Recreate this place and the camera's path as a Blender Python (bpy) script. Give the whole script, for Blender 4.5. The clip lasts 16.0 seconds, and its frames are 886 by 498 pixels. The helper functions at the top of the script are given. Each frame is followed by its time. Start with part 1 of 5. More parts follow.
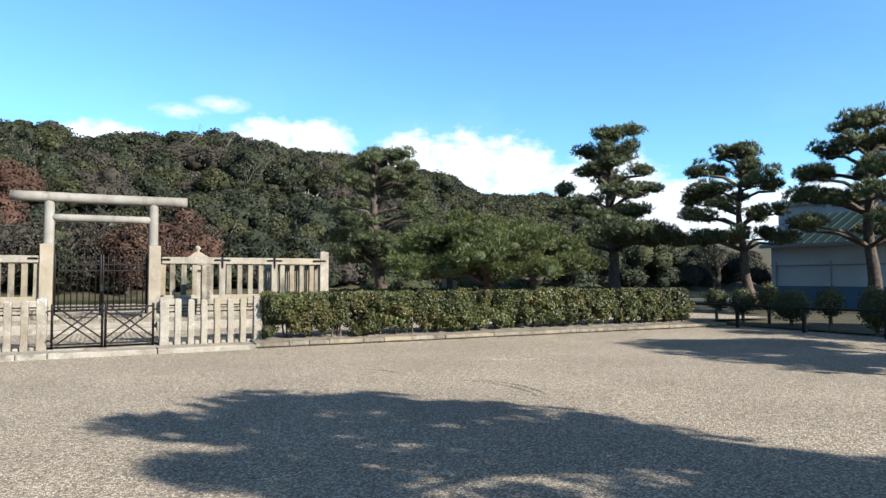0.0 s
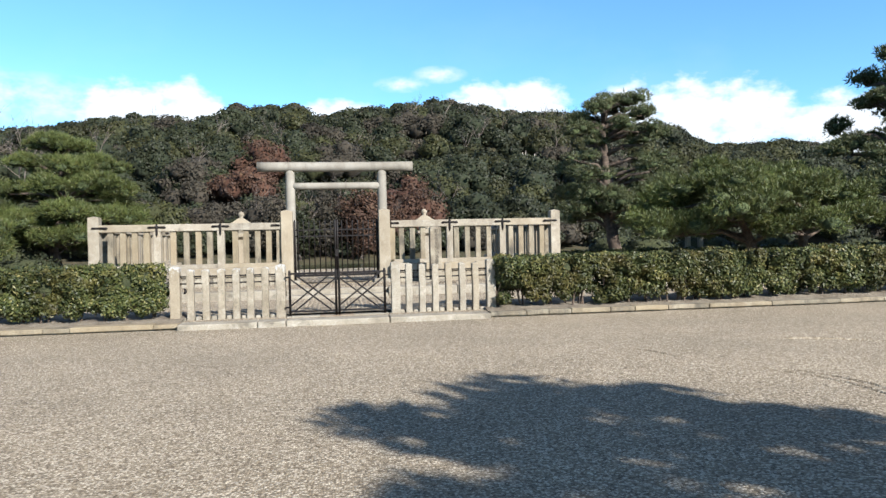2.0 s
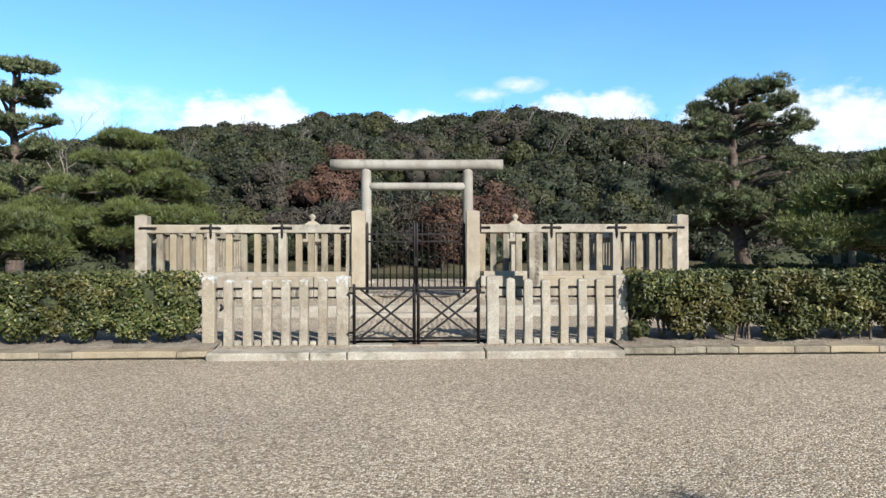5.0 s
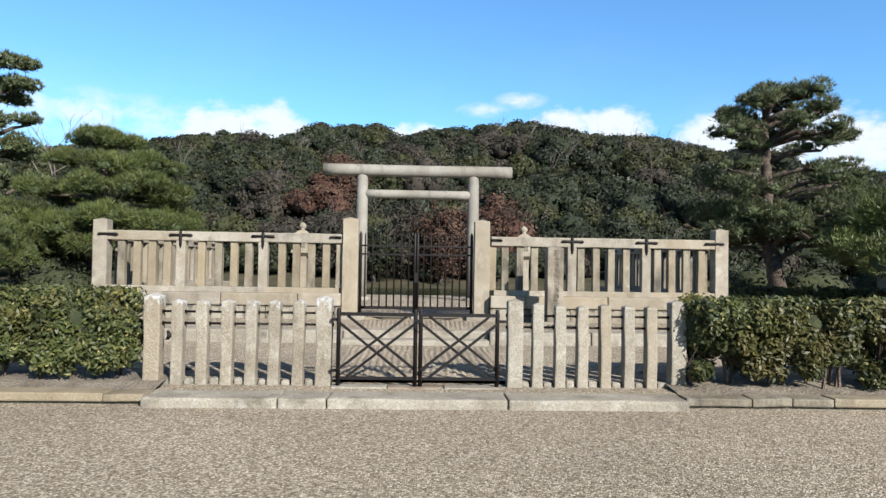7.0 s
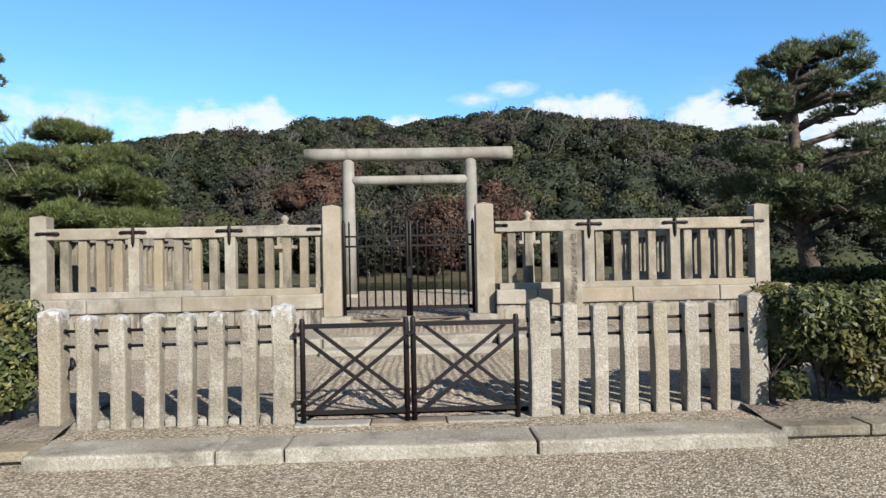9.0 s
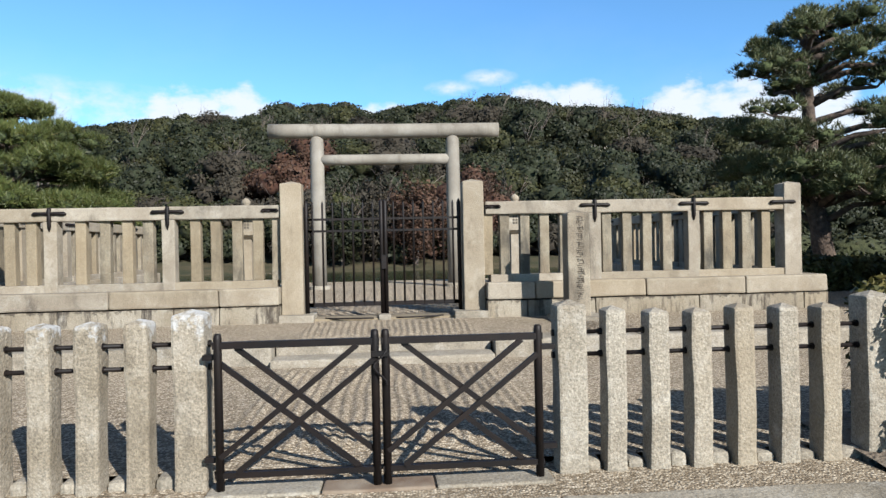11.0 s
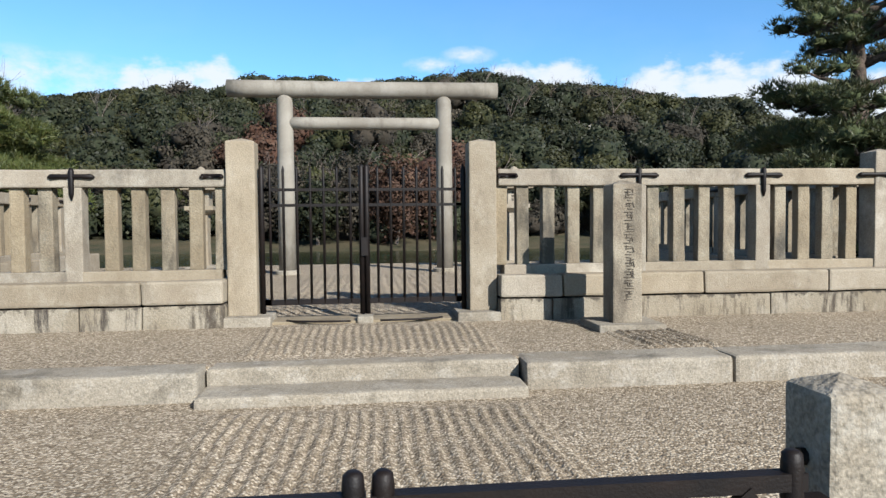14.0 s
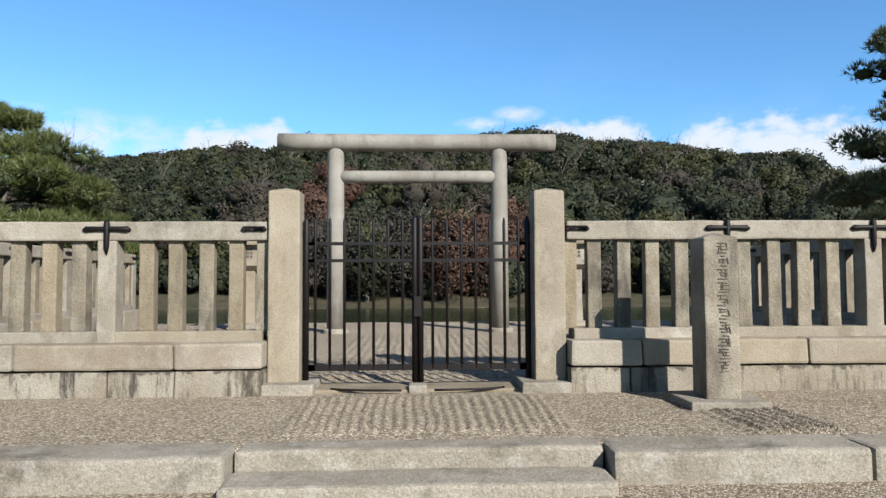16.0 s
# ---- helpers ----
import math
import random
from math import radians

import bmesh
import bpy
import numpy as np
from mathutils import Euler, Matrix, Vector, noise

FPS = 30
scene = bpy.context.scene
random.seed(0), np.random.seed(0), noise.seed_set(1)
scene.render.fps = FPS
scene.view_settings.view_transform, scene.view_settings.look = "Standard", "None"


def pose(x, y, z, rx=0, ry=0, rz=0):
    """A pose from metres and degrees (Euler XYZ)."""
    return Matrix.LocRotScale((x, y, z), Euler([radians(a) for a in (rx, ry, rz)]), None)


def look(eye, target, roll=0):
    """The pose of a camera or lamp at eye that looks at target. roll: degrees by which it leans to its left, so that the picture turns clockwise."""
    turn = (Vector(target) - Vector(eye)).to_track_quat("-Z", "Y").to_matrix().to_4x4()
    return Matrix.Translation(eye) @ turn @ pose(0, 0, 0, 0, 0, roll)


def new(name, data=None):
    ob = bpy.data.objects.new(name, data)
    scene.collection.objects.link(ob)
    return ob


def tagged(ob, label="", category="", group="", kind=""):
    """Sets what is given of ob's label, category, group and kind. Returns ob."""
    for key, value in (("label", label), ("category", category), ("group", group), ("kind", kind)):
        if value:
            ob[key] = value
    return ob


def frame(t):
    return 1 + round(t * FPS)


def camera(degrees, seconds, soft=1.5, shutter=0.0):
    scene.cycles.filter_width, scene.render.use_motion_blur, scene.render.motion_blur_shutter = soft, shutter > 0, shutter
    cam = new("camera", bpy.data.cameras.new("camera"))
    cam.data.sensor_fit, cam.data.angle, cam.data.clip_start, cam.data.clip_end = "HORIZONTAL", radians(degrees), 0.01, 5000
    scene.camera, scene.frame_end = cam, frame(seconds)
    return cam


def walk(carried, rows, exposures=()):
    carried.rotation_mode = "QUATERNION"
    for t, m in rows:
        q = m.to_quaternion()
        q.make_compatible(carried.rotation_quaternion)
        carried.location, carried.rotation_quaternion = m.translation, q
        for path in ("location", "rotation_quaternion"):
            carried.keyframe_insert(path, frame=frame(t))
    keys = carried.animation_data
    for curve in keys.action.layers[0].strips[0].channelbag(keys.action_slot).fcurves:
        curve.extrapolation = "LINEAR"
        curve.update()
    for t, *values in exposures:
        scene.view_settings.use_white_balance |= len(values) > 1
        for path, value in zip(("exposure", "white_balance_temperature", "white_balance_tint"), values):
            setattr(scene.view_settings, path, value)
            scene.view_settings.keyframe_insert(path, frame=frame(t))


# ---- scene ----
cam = camera(66.5, 16.0, soft=1.45)
PATH = [
    (0, (0.874, -0.026, 1.391), (1.777, 1.757, 1.477), -0.1),
    (0.5, (0.875, 0.434, 1.406), (1.562, 2.312, 1.433), -1.0),
    (1, (0.957, 0.914, 1.41), (1.431, 2.856, 1.413), -1.4),
    (1.5, (0.931, 1.316, 1.404), (1.21, 3.297, 1.404), -0.9),
    (2, (1.019, 1.832, 1.376), (1.318, 3.809, 1.355), -1.3),
    (2.5, (0.986, 2.304, 1.396), (1.223, 4.289, 1.349), -0.7),
    (3, (1.033, 2.819, 1.373), (1.224, 4.81, 1.381), -0.7),
    (3.5, (1.001, 3.35, 1.337), (1.186, 5.341, 1.341), -0.7),
    (4, (1.022, 3.892, 1.326), (1.168, 5.887, 1.332), -0.9),
    (6.5, (0.931, 6.461, 1.397), (0.944, 8.461, 1.433), 1.0),
    (7, (0.922, 6.952, 1.389), (0.998, 8.949, 1.44), 0.9),
    (7.5, (0.912, 7.498, 1.376), (0.977, 9.497, 1.388), -0.0),
    (8, (0.915, 7.973, 1.378), (0.997, 9.971, 1.39), -0.1),
    (8.5, (1.023, 8.39, 1.393), (1.1, 10.389, 1.414), -0.9),
    (9, (0.994, 8.823, 1.386), (1.08, 10.821, 1.412), -1.2),
    (9.5, (1.081, 9.275, 1.382), (1.152, 11.273, 1.408), -2.3),
    (10, (1.052, 9.717, 1.36), (1.146, 11.715, 1.379), -2.1),
    (12.5, (1.006, 11.874, 1.384), (1.221, 13.862, 1.329), -0.9),
    (13, (1.023, 12.257, 1.397), (1.242, 14.244, 1.332), -1.2),
    (13.5, (0.914, 12.592, 1.393), (1.122, 14.58, 1.325), -0.8),
    (14, (0.953, 12.947, 1.389), (1.171, 14.934, 1.315), -0.6),
    (14.5, (0.884, 13.284, 1.408), (1.019, 15.28, 1.38), -0.1),
    (15, (0.873, 13.512, 1.435), (0.979, 15.507, 1.526), -0.1),
    (15.5, (0.923, 13.656, 1.425), (1.007, 15.651, 1.533), -0.1),
    (16, (0.907, 13.702, 1.403), (0.982, 15.699, 1.497), -0.3),
]
walk(cam, [(t, look(eye, target, roll)) for t, eye, target, roll in PATH],
     exposures=[(0.0, 1.55, 6250, 10), (3.5, 1.44, 6250, 10), (6.5, 1.30, 6250, 10), (9.0, 1.20, 6250, 10), (12.5, 1.20, 6250, 10), (16.0, 1.10, 6250, 10)])

# ---- world, sun, exposure ----
SUN_DIR = Vector((0.60, -1.0, 0.66)).normalized()      # towards the sun
SUN_EL = math.asin(SUN_DIR.z)
SUN_AZ = math.atan2(SUN_DIR.x, SUN_DIR.y)

world = bpy.data.worlds.new("sky")
scene.world = world
world.use_nodes = True


def build_sky(nt):
    nt.nodes.clear()
    N, L = nt.nodes.new, nt.links.new
    out, bg = N("ShaderNodeOutputWorld"), N("ShaderNodeBackground")
    sky = N("ShaderNodeTexSky")
    sky.sky_type, sky.sun_disc = "NISHITA", False
    sky.sun_elevation, sky.sun_rotation = SUN_EL, SUN_AZ
    sky.air_density, sky.dust_density, sky.ozone_density = 1.0, 0.3, 2.0
    bg.inputs["Strength"].default_value = 0.062
    co = N("ShaderNodeTexCoord")

    def m(op, a, b=None, c=None, clamp=False):
        n = N("ShaderNodeMath")
        n.operation, n.use_clamp = op, clamp
        for i, v in enumerate((a, b, c)):
            if v is None:
                continue
            if isinstance(v, (int, float)):
                n.inputs[i].default_value = v
            else:
                L(v, n.inputs[i])
        return n.outputs[0]

    sep = N("ShaderNodeSeparateXYZ")
    L(co.outputs["Generated"], sep.inputs[0])
    az = m("ARCTAN2", sep.outputs[0], sep.outputs[1])
    el = m("ARCSINE", sep.outputs[2])
    comb = N("ShaderNodeCombineXYZ")
    L(az, comb.inputs[0])
    L(m("MULTIPLY", el, 1.7), comb.inputs[1])
    n1, n2 = N("ShaderNodeTexNoise"), N("ShaderNodeTexNoise")
    for n, s, d in ((n1, 26.0, 8.0), (n2, 2.2, 5.0)):
        n.inputs["Scale"].default_value, n.inputs["Detail"].default_value = s, d
        n.inputs["Roughness"].default_value = 0.58
        L(comb.outputs[0], n.inputs["Vector"])
    # cumulus banks low over the hill: azimuth, elevation, half widths in radians
    total = None
    for a, e, wa, we in CLOUDS:
        d = m("ADD", m("POWER", m("DIVIDE", m("SUBTRACT", az, a), wa), 2.0), m("POWER", m("DIVIDE", m("SUBTRACT", el, e), we), 2.0))
        v = m("SUBTRACT", 1.0, d)
        total = v if total is None else m("MAXIMUM", total, v)
    total = m("MAXIMUM", total, -1.6)
    dens = m("ADD", total, m("MULTIPLY", m("SUBTRACT", n1.outputs[0], 0.5), 2.6))
    mask = N("ShaderNodeMapRange")
    mask.interpolation_type = "SMOOTHSTEP"
    L(dens, mask.inputs[0])
    mask.inputs[1].default_value, mask.inputs[2].default_value = -0.25, 0.75
    mask.inputs[3].default_value, mask.inputs[4].default_value = 0.0, 0.95
    # thin veil
    veil = N("ShaderNodeMapRange")
    L(n2.outputs[0], veil.inputs[0])
    veil.inputs[1].default_value, veil.inputs[2].default_value = 0.5, 0.8
    veil.inputs[3].default_value, veil.inputs[4].default_value = 0.0, 0.22
    low = N("ShaderNodeMapRange")
    L(el, low.inputs[0])
    low.inputs[1].default_value, low.inputs[2].default_value = 0.38, 0.12
    # unseen thin cloud added overhead, dim and warm, to mute the blue fill light
    high = N("ShaderNodeMapRange")
    L(m("ADD", el, m("MULTIPLY", n2.outputs[0], 0.3)), high.inputs[0])
    high.inputs[1].default_value, high.inputs[2].default_value = 0.70, 1.15
    high.inputs[3].default_value, high.inputs[4].default_value = 0.0, 0.8
    # faint streaks of cirrus beside the banks
    streak = None
    for a, e, wa, we in STREAKS:
        d = m("ADD", m("POWER", m("DIVIDE", m("SUBTRACT", az, a), wa), 2.0), m("POWER", m("DIVIDE", m("SUBTRACT", el, e), we), 2.0))
        v = m("MULTIPLY", m("SUBTRACT", 1.0, d, clamp=True), m("ADD", m("MULTIPLY", n2.outputs[0], 0.5), m("MULTIPLY", m("SUBTRACT", n1.outputs[0], 0.42), 4.0)), clamp=True)
        streak = v if streak is None else m("MAXIMUM", streak, v)
    soft_veil = m("MAXIMUM", m("MULTIPLY", streak, 0.75), m("MULTIPLY", veil.outputs[0], low.outputs[0]))
    mx = m("MAXIMUM", mask.outputs[0], soft_veil)
    tint = N("ShaderNodeMixRGB")
    tint.blend_type, tint.inputs[0].default_value = "MULTIPLY", 1.0
    tint.inputs[2].default_value = SKY_TINT
    L(sky.outputs[0], tint.inputs[1])
    mix = N("ShaderNodeMixRGB")
    mix.inputs[2].default_value = (6.6, 6.9, 7.2, 1)
    L(mx, mix.inputs[0])
    thin = N("ShaderNodeMixRGB")
    # dull warm colour of the added overhead layer, chosen for neutral shadows
    thin.inputs[2].default_value = (1.1, 0.92, 0.76, 1)
    L(high.outputs[0], thin.inputs[0])
    L(tint.outputs[0], thin.inputs[1])
    L(thin.outputs[0], mix.inputs[1])
    L(mix.outputs[0], bg.inputs["Color"])
    L(bg.outputs[0], out.inputs[0])


SKY_TINT = (0.79, 1.21, 1.48, 1)
CLOUDS = [(-0.28, 0.180, 0.07, 0.043), (-0.205, 0.186, 0.045, 0.042), (0.0, 0.190, 0.06, 0.018), 
          (0.21, 0.188, 0.052, 0.044), (0.285, 0.188, 0.056, 0.042), (0.42, 0.168, 0.055, 0.052), (0.50, 0.165, 0.07, 0.054), (0.58, 0.157, 0.06, 0.050), (0.70, 0.125, 0.10, 0.055),
          (0.80, 0.09, 0.13, 0.05), (1.0, 0.08, 0.2, 0.05)]
STREAKS = [(-0.48, 0.19, 0.28, 0.04), (0.095, 0.229, 0.045, 0.013), (0.15, 0.242, 0.045, 0.014)]
build_sky(world.node_tree)

sun = new("sun", bpy.data.lights.new("sun", "SUN"))
sun.data.energy, sun.data.angle, sun.data.color = 5.0, radians(0.5), (1.0, 0.957, 0.885)
sun.matrix_world = look((30, -50, 33), (30 - SUN_DIR.x, -50 - SUN_DIR.y, 33 - SUN_DIR.z))


# ---- materials ----
def material(name, c1, c2, scale, rough=0.85, metal=0.0, bump=0.0, bump_scale=None, fine=None, stain=None, per="object", vary=0.15, spec=0.3, pale=None, pits=0.0, tan=None, speck=0.0, lichen=None):
    """Two colours mixed by noise, a finer grain, stains, a random shade a piece, and relief."""
    mat = bpy.data.materials.new(name)
    mat.use_nodes = True
    nt = mat.node_tree
    N, L = nt.nodes.new, nt.links.new
    b = nt.nodes["Principled BSDF"]
    b.inputs["Roughness"].default_value, b.inputs["Metallic"].default_value = rough, metal
    b.inputs["Specular IOR Level"].default_value = spec
    geo, info = N("ShaderNodeNewGeometry"), N("ShaderNodeObjectInfo")
    pos = geo.outputs["Position"]
    n1 = N("ShaderNodeTexNoise")
    n1.inputs["Scale"].default_value, n1.inputs["Detail"].default_value = scale, 6.0
    L(pos, n1.inputs["Vector"])
    ramp = N("ShaderNodeValToRGB")
    ramp.color_ramp.elements[0].position, ramp.color_ramp.elements[1].position = 0.34, 0.66
    ramp.color_ramp.elements[0].color, ramp.color_ramp.elements[1].color = (*c1, 1), (*c2, 1)
    L(n1.outputs[0], ramp.inputs[0])
    col = ramp.outputs[0]

    def mixed(kind, fac, a, bcol):
        mx = N("ShaderNodeMixRGB")
        mx.blend_type = kind
        for i, v in enumerate((fac, a, bcol)):
            if isinstance(v, (int, float)):
                mx.inputs[i].default_value = v
            elif isinstance(v, tuple):
                mx.inputs[i].default_value = (*v, 1)
            else:
                L(v, mx.inputs[i])
        return mx.outputs[0]

    if fine:
        fs, lo, hi = fine
        n2 = N("ShaderNodeTexNoise")
        n2.inputs["Scale"].default_value, n2.inputs["Detail"].default_value = fs, 3.0
        L(pos, n2.inputs["Vector"])
        mr = N("ShaderNodeMapRange")
        L(n2.outputs[0], mr.inputs[0])
        mr.inputs[1].default_value, mr.inputs[2].default_value = 0.3, 0.7
        mr.inputs[3].default_value, mr.inputs[4].default_value = lo, hi
        col = mixed("MULTIPLY", 1.0, col, mr.outputs[0])
    if stain:
        scol, ss, lo, hi, stretch = stain
        mp = N("ShaderNodeMapping")
        mp.inputs["Scale"].default_value = (1, 1, stretch)
        L(pos, mp.inputs[0])
        n3 = N("ShaderNodeTexNoise")
        n3.inputs["Scale"].default_value, n3.inputs["Detail"].default_value, n3.inputs["Roughness"].default_value = ss, 8.0, 0.7
        L(mp.outputs[0], n3.inputs["Vector"])
        mr = N("ShaderNodeMapRange")
        L(n3.outputs[0], mr.inputs[0])
        mr.inputs[1].default_value, mr.inputs[2].default_value = lo, hi
        col = mixed("MIX", mr.outputs[0], col, scol)
    if pale:
        pcol, ps, lo, hi = pale
        n5 = N("ShaderNodeTexNoise")
        n5.inputs["Scale"].default_value, n5.inputs["Detail"].default_value, n5.inputs["Roughness"].default_value = ps, 9.0, 0.75
        L(pos, n5.inputs["Vector"])
        mr = N("ShaderNodeMapRange")
        L(n5.outputs[0], mr.inputs[0])
        mr.inputs[1].default_value, mr.inputs[2].default_value = lo, hi
        mr.inputs[4].default_value = 0.7
        col = mixed("MIX", mr.outputs[0], col, pcol)
    if tan:
        n6 = N("ShaderNodeMath")
        n6.operation = "FRACT"
        n7 = N("ShaderNodeMath")
        n7.operation, n7.inputs[1].default_value = "MULTIPLY", 7.31
        L(info.outputs["Random"], n7.inputs[0])
        L(n7.outputs[0], n6.inputs[0])
        mr = N("ShaderNodeMapRange")
        L(n6.outputs[0], mr.inputs[0])
        mr.inputs[1].default_value, mr.inputs[2].default_value, mr.inputs[4].default_value = 0.35, 1.0, 0.6
        col = mixed("MIX", mr.outputs[0], col, tan)
    if pits:
        vo = N("ShaderNodeTexVoronoi")
        vo.inputs["Scale"].default_value = 34.0
        L(pos, vo.inputs["Vector"])
        mr = N("ShaderNodeMapRange")
        L(vo.outputs["Distance"], mr.inputs[0])
        mr.inputs[1].default_value, mr.inputs[2].default_value = 0.08, 0.24
        mr.inputs[3].default_value, mr.inputs[4].default_value = 1 - pits, 1.0
        col = mixed("MULTIPLY", 1.0, col, mr.outputs[0])
    if speck:
        vo = N("ShaderNodeTexVoronoi")
        vo.inputs["Scale"].default_value = 75.0
        L(pos, vo.inputs["Vector"])
        sp = N("ShaderNodeSeparateColor")
        L(vo.outputs["Color"], sp.inputs[0])
        mr = N("ShaderNodeMapRange")
        L(sp.outputs[0], mr.inputs[0])
        mr.inputs[3].default_value, mr.inputs[4].default_value = 1 - speck, 1 + speck * 0.8
        col = mixed("MULTIPLY", 1.0, col, mr.outputs[0])
    if lichen:
        lcol, z0, z1 = lichen
        sz, ad, mr = N("ShaderNodeSeparateXYZ"), N("ShaderNodeMath"), N("ShaderNodeMapRange")
        L(pos, sz.inputs[0])
        n8 = N("ShaderNodeTexNoise")
        n8.inputs["Scale"].default_value, n8.inputs["Detail"].default_value, n8.inputs["Roughness"].default_value = 13.0, 6.0, 0.7
        L(pos, n8.inputs["Vector"])
        hz = N("ShaderNodeMapRange")
        L(sz.outputs[2], hz.inputs[0])
        hz.inputs[1].default_value, hz.inputs[2].default_value = z0, z1
        hz.inputs[3].default_value, hz.inputs[4].default_value = -0.25, 0.14
        L(n8.outputs[0], ad.inputs[0])
        L(hz.outputs[0], ad.inputs[1])
        L(ad.outputs[0], mr.inputs[0])
        mr.inputs[1].default_value, mr.inputs[2].default_value, mr.inputs[4].default_value = 0.52, 0.63, 0.85
        col = mixed("MIX", mr.outputs[0], col, lcol)
    rnd = info.outputs["Random"] if per == "object" else geo.outputs["Random Per Island"]
    mr = N("ShaderNodeMapRange")
    L(rnd, mr.inputs[0])
    mr.inputs[3].default_value, mr.inputs[4].default_value = 1 - vary, 1 + vary
    col = mixed("MULTIPLY", 1.0, col, mr.outputs[0])
    L(col, b.inputs["Base Color"])
    if bump:
        n4 = N("ShaderNodeTexNoise")
        n4.inputs["Scale"].default_value, n4.inputs["Detail"].default_value = bump_scale or scale * 4, 4.0
        L(pos, n4.inputs["Vector"])
        bp = N("ShaderNodeBump")
        bp.inputs["Strength"].default_value, bp.inputs["Distance"].default_value = 1.0, bump
        L(n4.outputs[0], bp.inputs["Height"])
        L(bp.outputs[0], b.inputs["Normal"])
    return mat


def gravel_material(name, c1, c2, c3):
    """Loose river gravel: grains told apart by colour and relief, with damp and worn patches."""
    mat = bpy.data.materials.new(name)
    mat.use_nodes = True
    nt = mat.node_tree
    N, L = nt.nodes.new, nt.links.new
    b = nt.nodes["Principled BSDF"]
    b.inputs["Roughness"].default_value, b.inputs["Specular IOR Level"].default_value = 0.9, 0.2
    geo = N("ShaderNodeNewGeometry")
    vor = N("ShaderNodeTexVoronoi")
    vor.inputs["Scale"].default_value = 64.0
    L(geo.outputs["Position"], vor.inputs["Vector"])
    sep = N("ShaderNodeSeparateColor")
    L(vor.outputs["Color"], sep.inputs[0])
    ramp = N("ShaderNodeValToRGB")
    e = ramp.color_ramp.elements
    e[0].position, e[0].color, e[1].position, e[1].color = 0.0, (*c1, 1), 1.0, (*c3, 1)
    k = e.new(0.55)
    k.color = (*c2, 1)
    L(sep.outputs[0], ramp.inputs[0])
    gap = N("ShaderNodeMapRange")
    L(vor.outputs["Distance"], gap.inputs[0])
    gap.inputs[1].default_value, gap.inputs[2].default_value = 0.25, 0.75
    gap.inputs[3].default_value, gap.inputs[4].default_value = 1.04, 0.60
    big = N("ShaderNodeTexNoise")
    big.inputs["Scale"].default_value, big.inputs["Detail"].default_value = 0.55, 6.0
    L(geo.outputs["Position"], big.inputs["Vector"])
    bm_ = N("ShaderNodeMapRange")
    L(big.outputs[0], bm_.inputs[0])
    bm_.inputs[1].default_value, bm_.inputs[2].default_value, bm_.inputs[3].default_value, bm_.inputs[4].default_value = 0.3, 0.7, 0.88, 1.1
    prod = N("ShaderNodeMath")
    prod.operation = "MULTIPLY"
    L(gap.outputs[0], prod.inputs[0])
    L(bm_.outputs[0], prod.inputs[1])
    mx = N("ShaderNodeMixRGB")
    mx.blend_type, mx.inputs[0].default_value = "MULTIPLY", 1.0
    L(ramp.outputs[0], mx.inputs[1])
    L(prod.outputs[0], mx.inputs[2])
    L(mx.outputs[0], b.inputs["Base Color"])
    low = N("ShaderNodeTexNoise")
    low.inputs["Scale"].default_value, low.inputs["Detail"].default_value = 34.0, 4.0
    L(geo.outputs["Position"], low.inputs["Vector"])
    b1, b2 = N("ShaderNodeBump"), N("ShaderNodeBump")
    b1.inputs["Distance"].default_value, b2.inputs["Distance"].default_value = 0.006, 0.008
    b2.invert = True
    L(low.outputs[0], b1.inputs["Height"])
    L(vor.outputs["Distance"], b2.inputs["Height"])
    L(b1.outputs[0], b2.inputs["Normal"])
    L(b2.outputs[0], b.inputs["Normal"])
    return mat


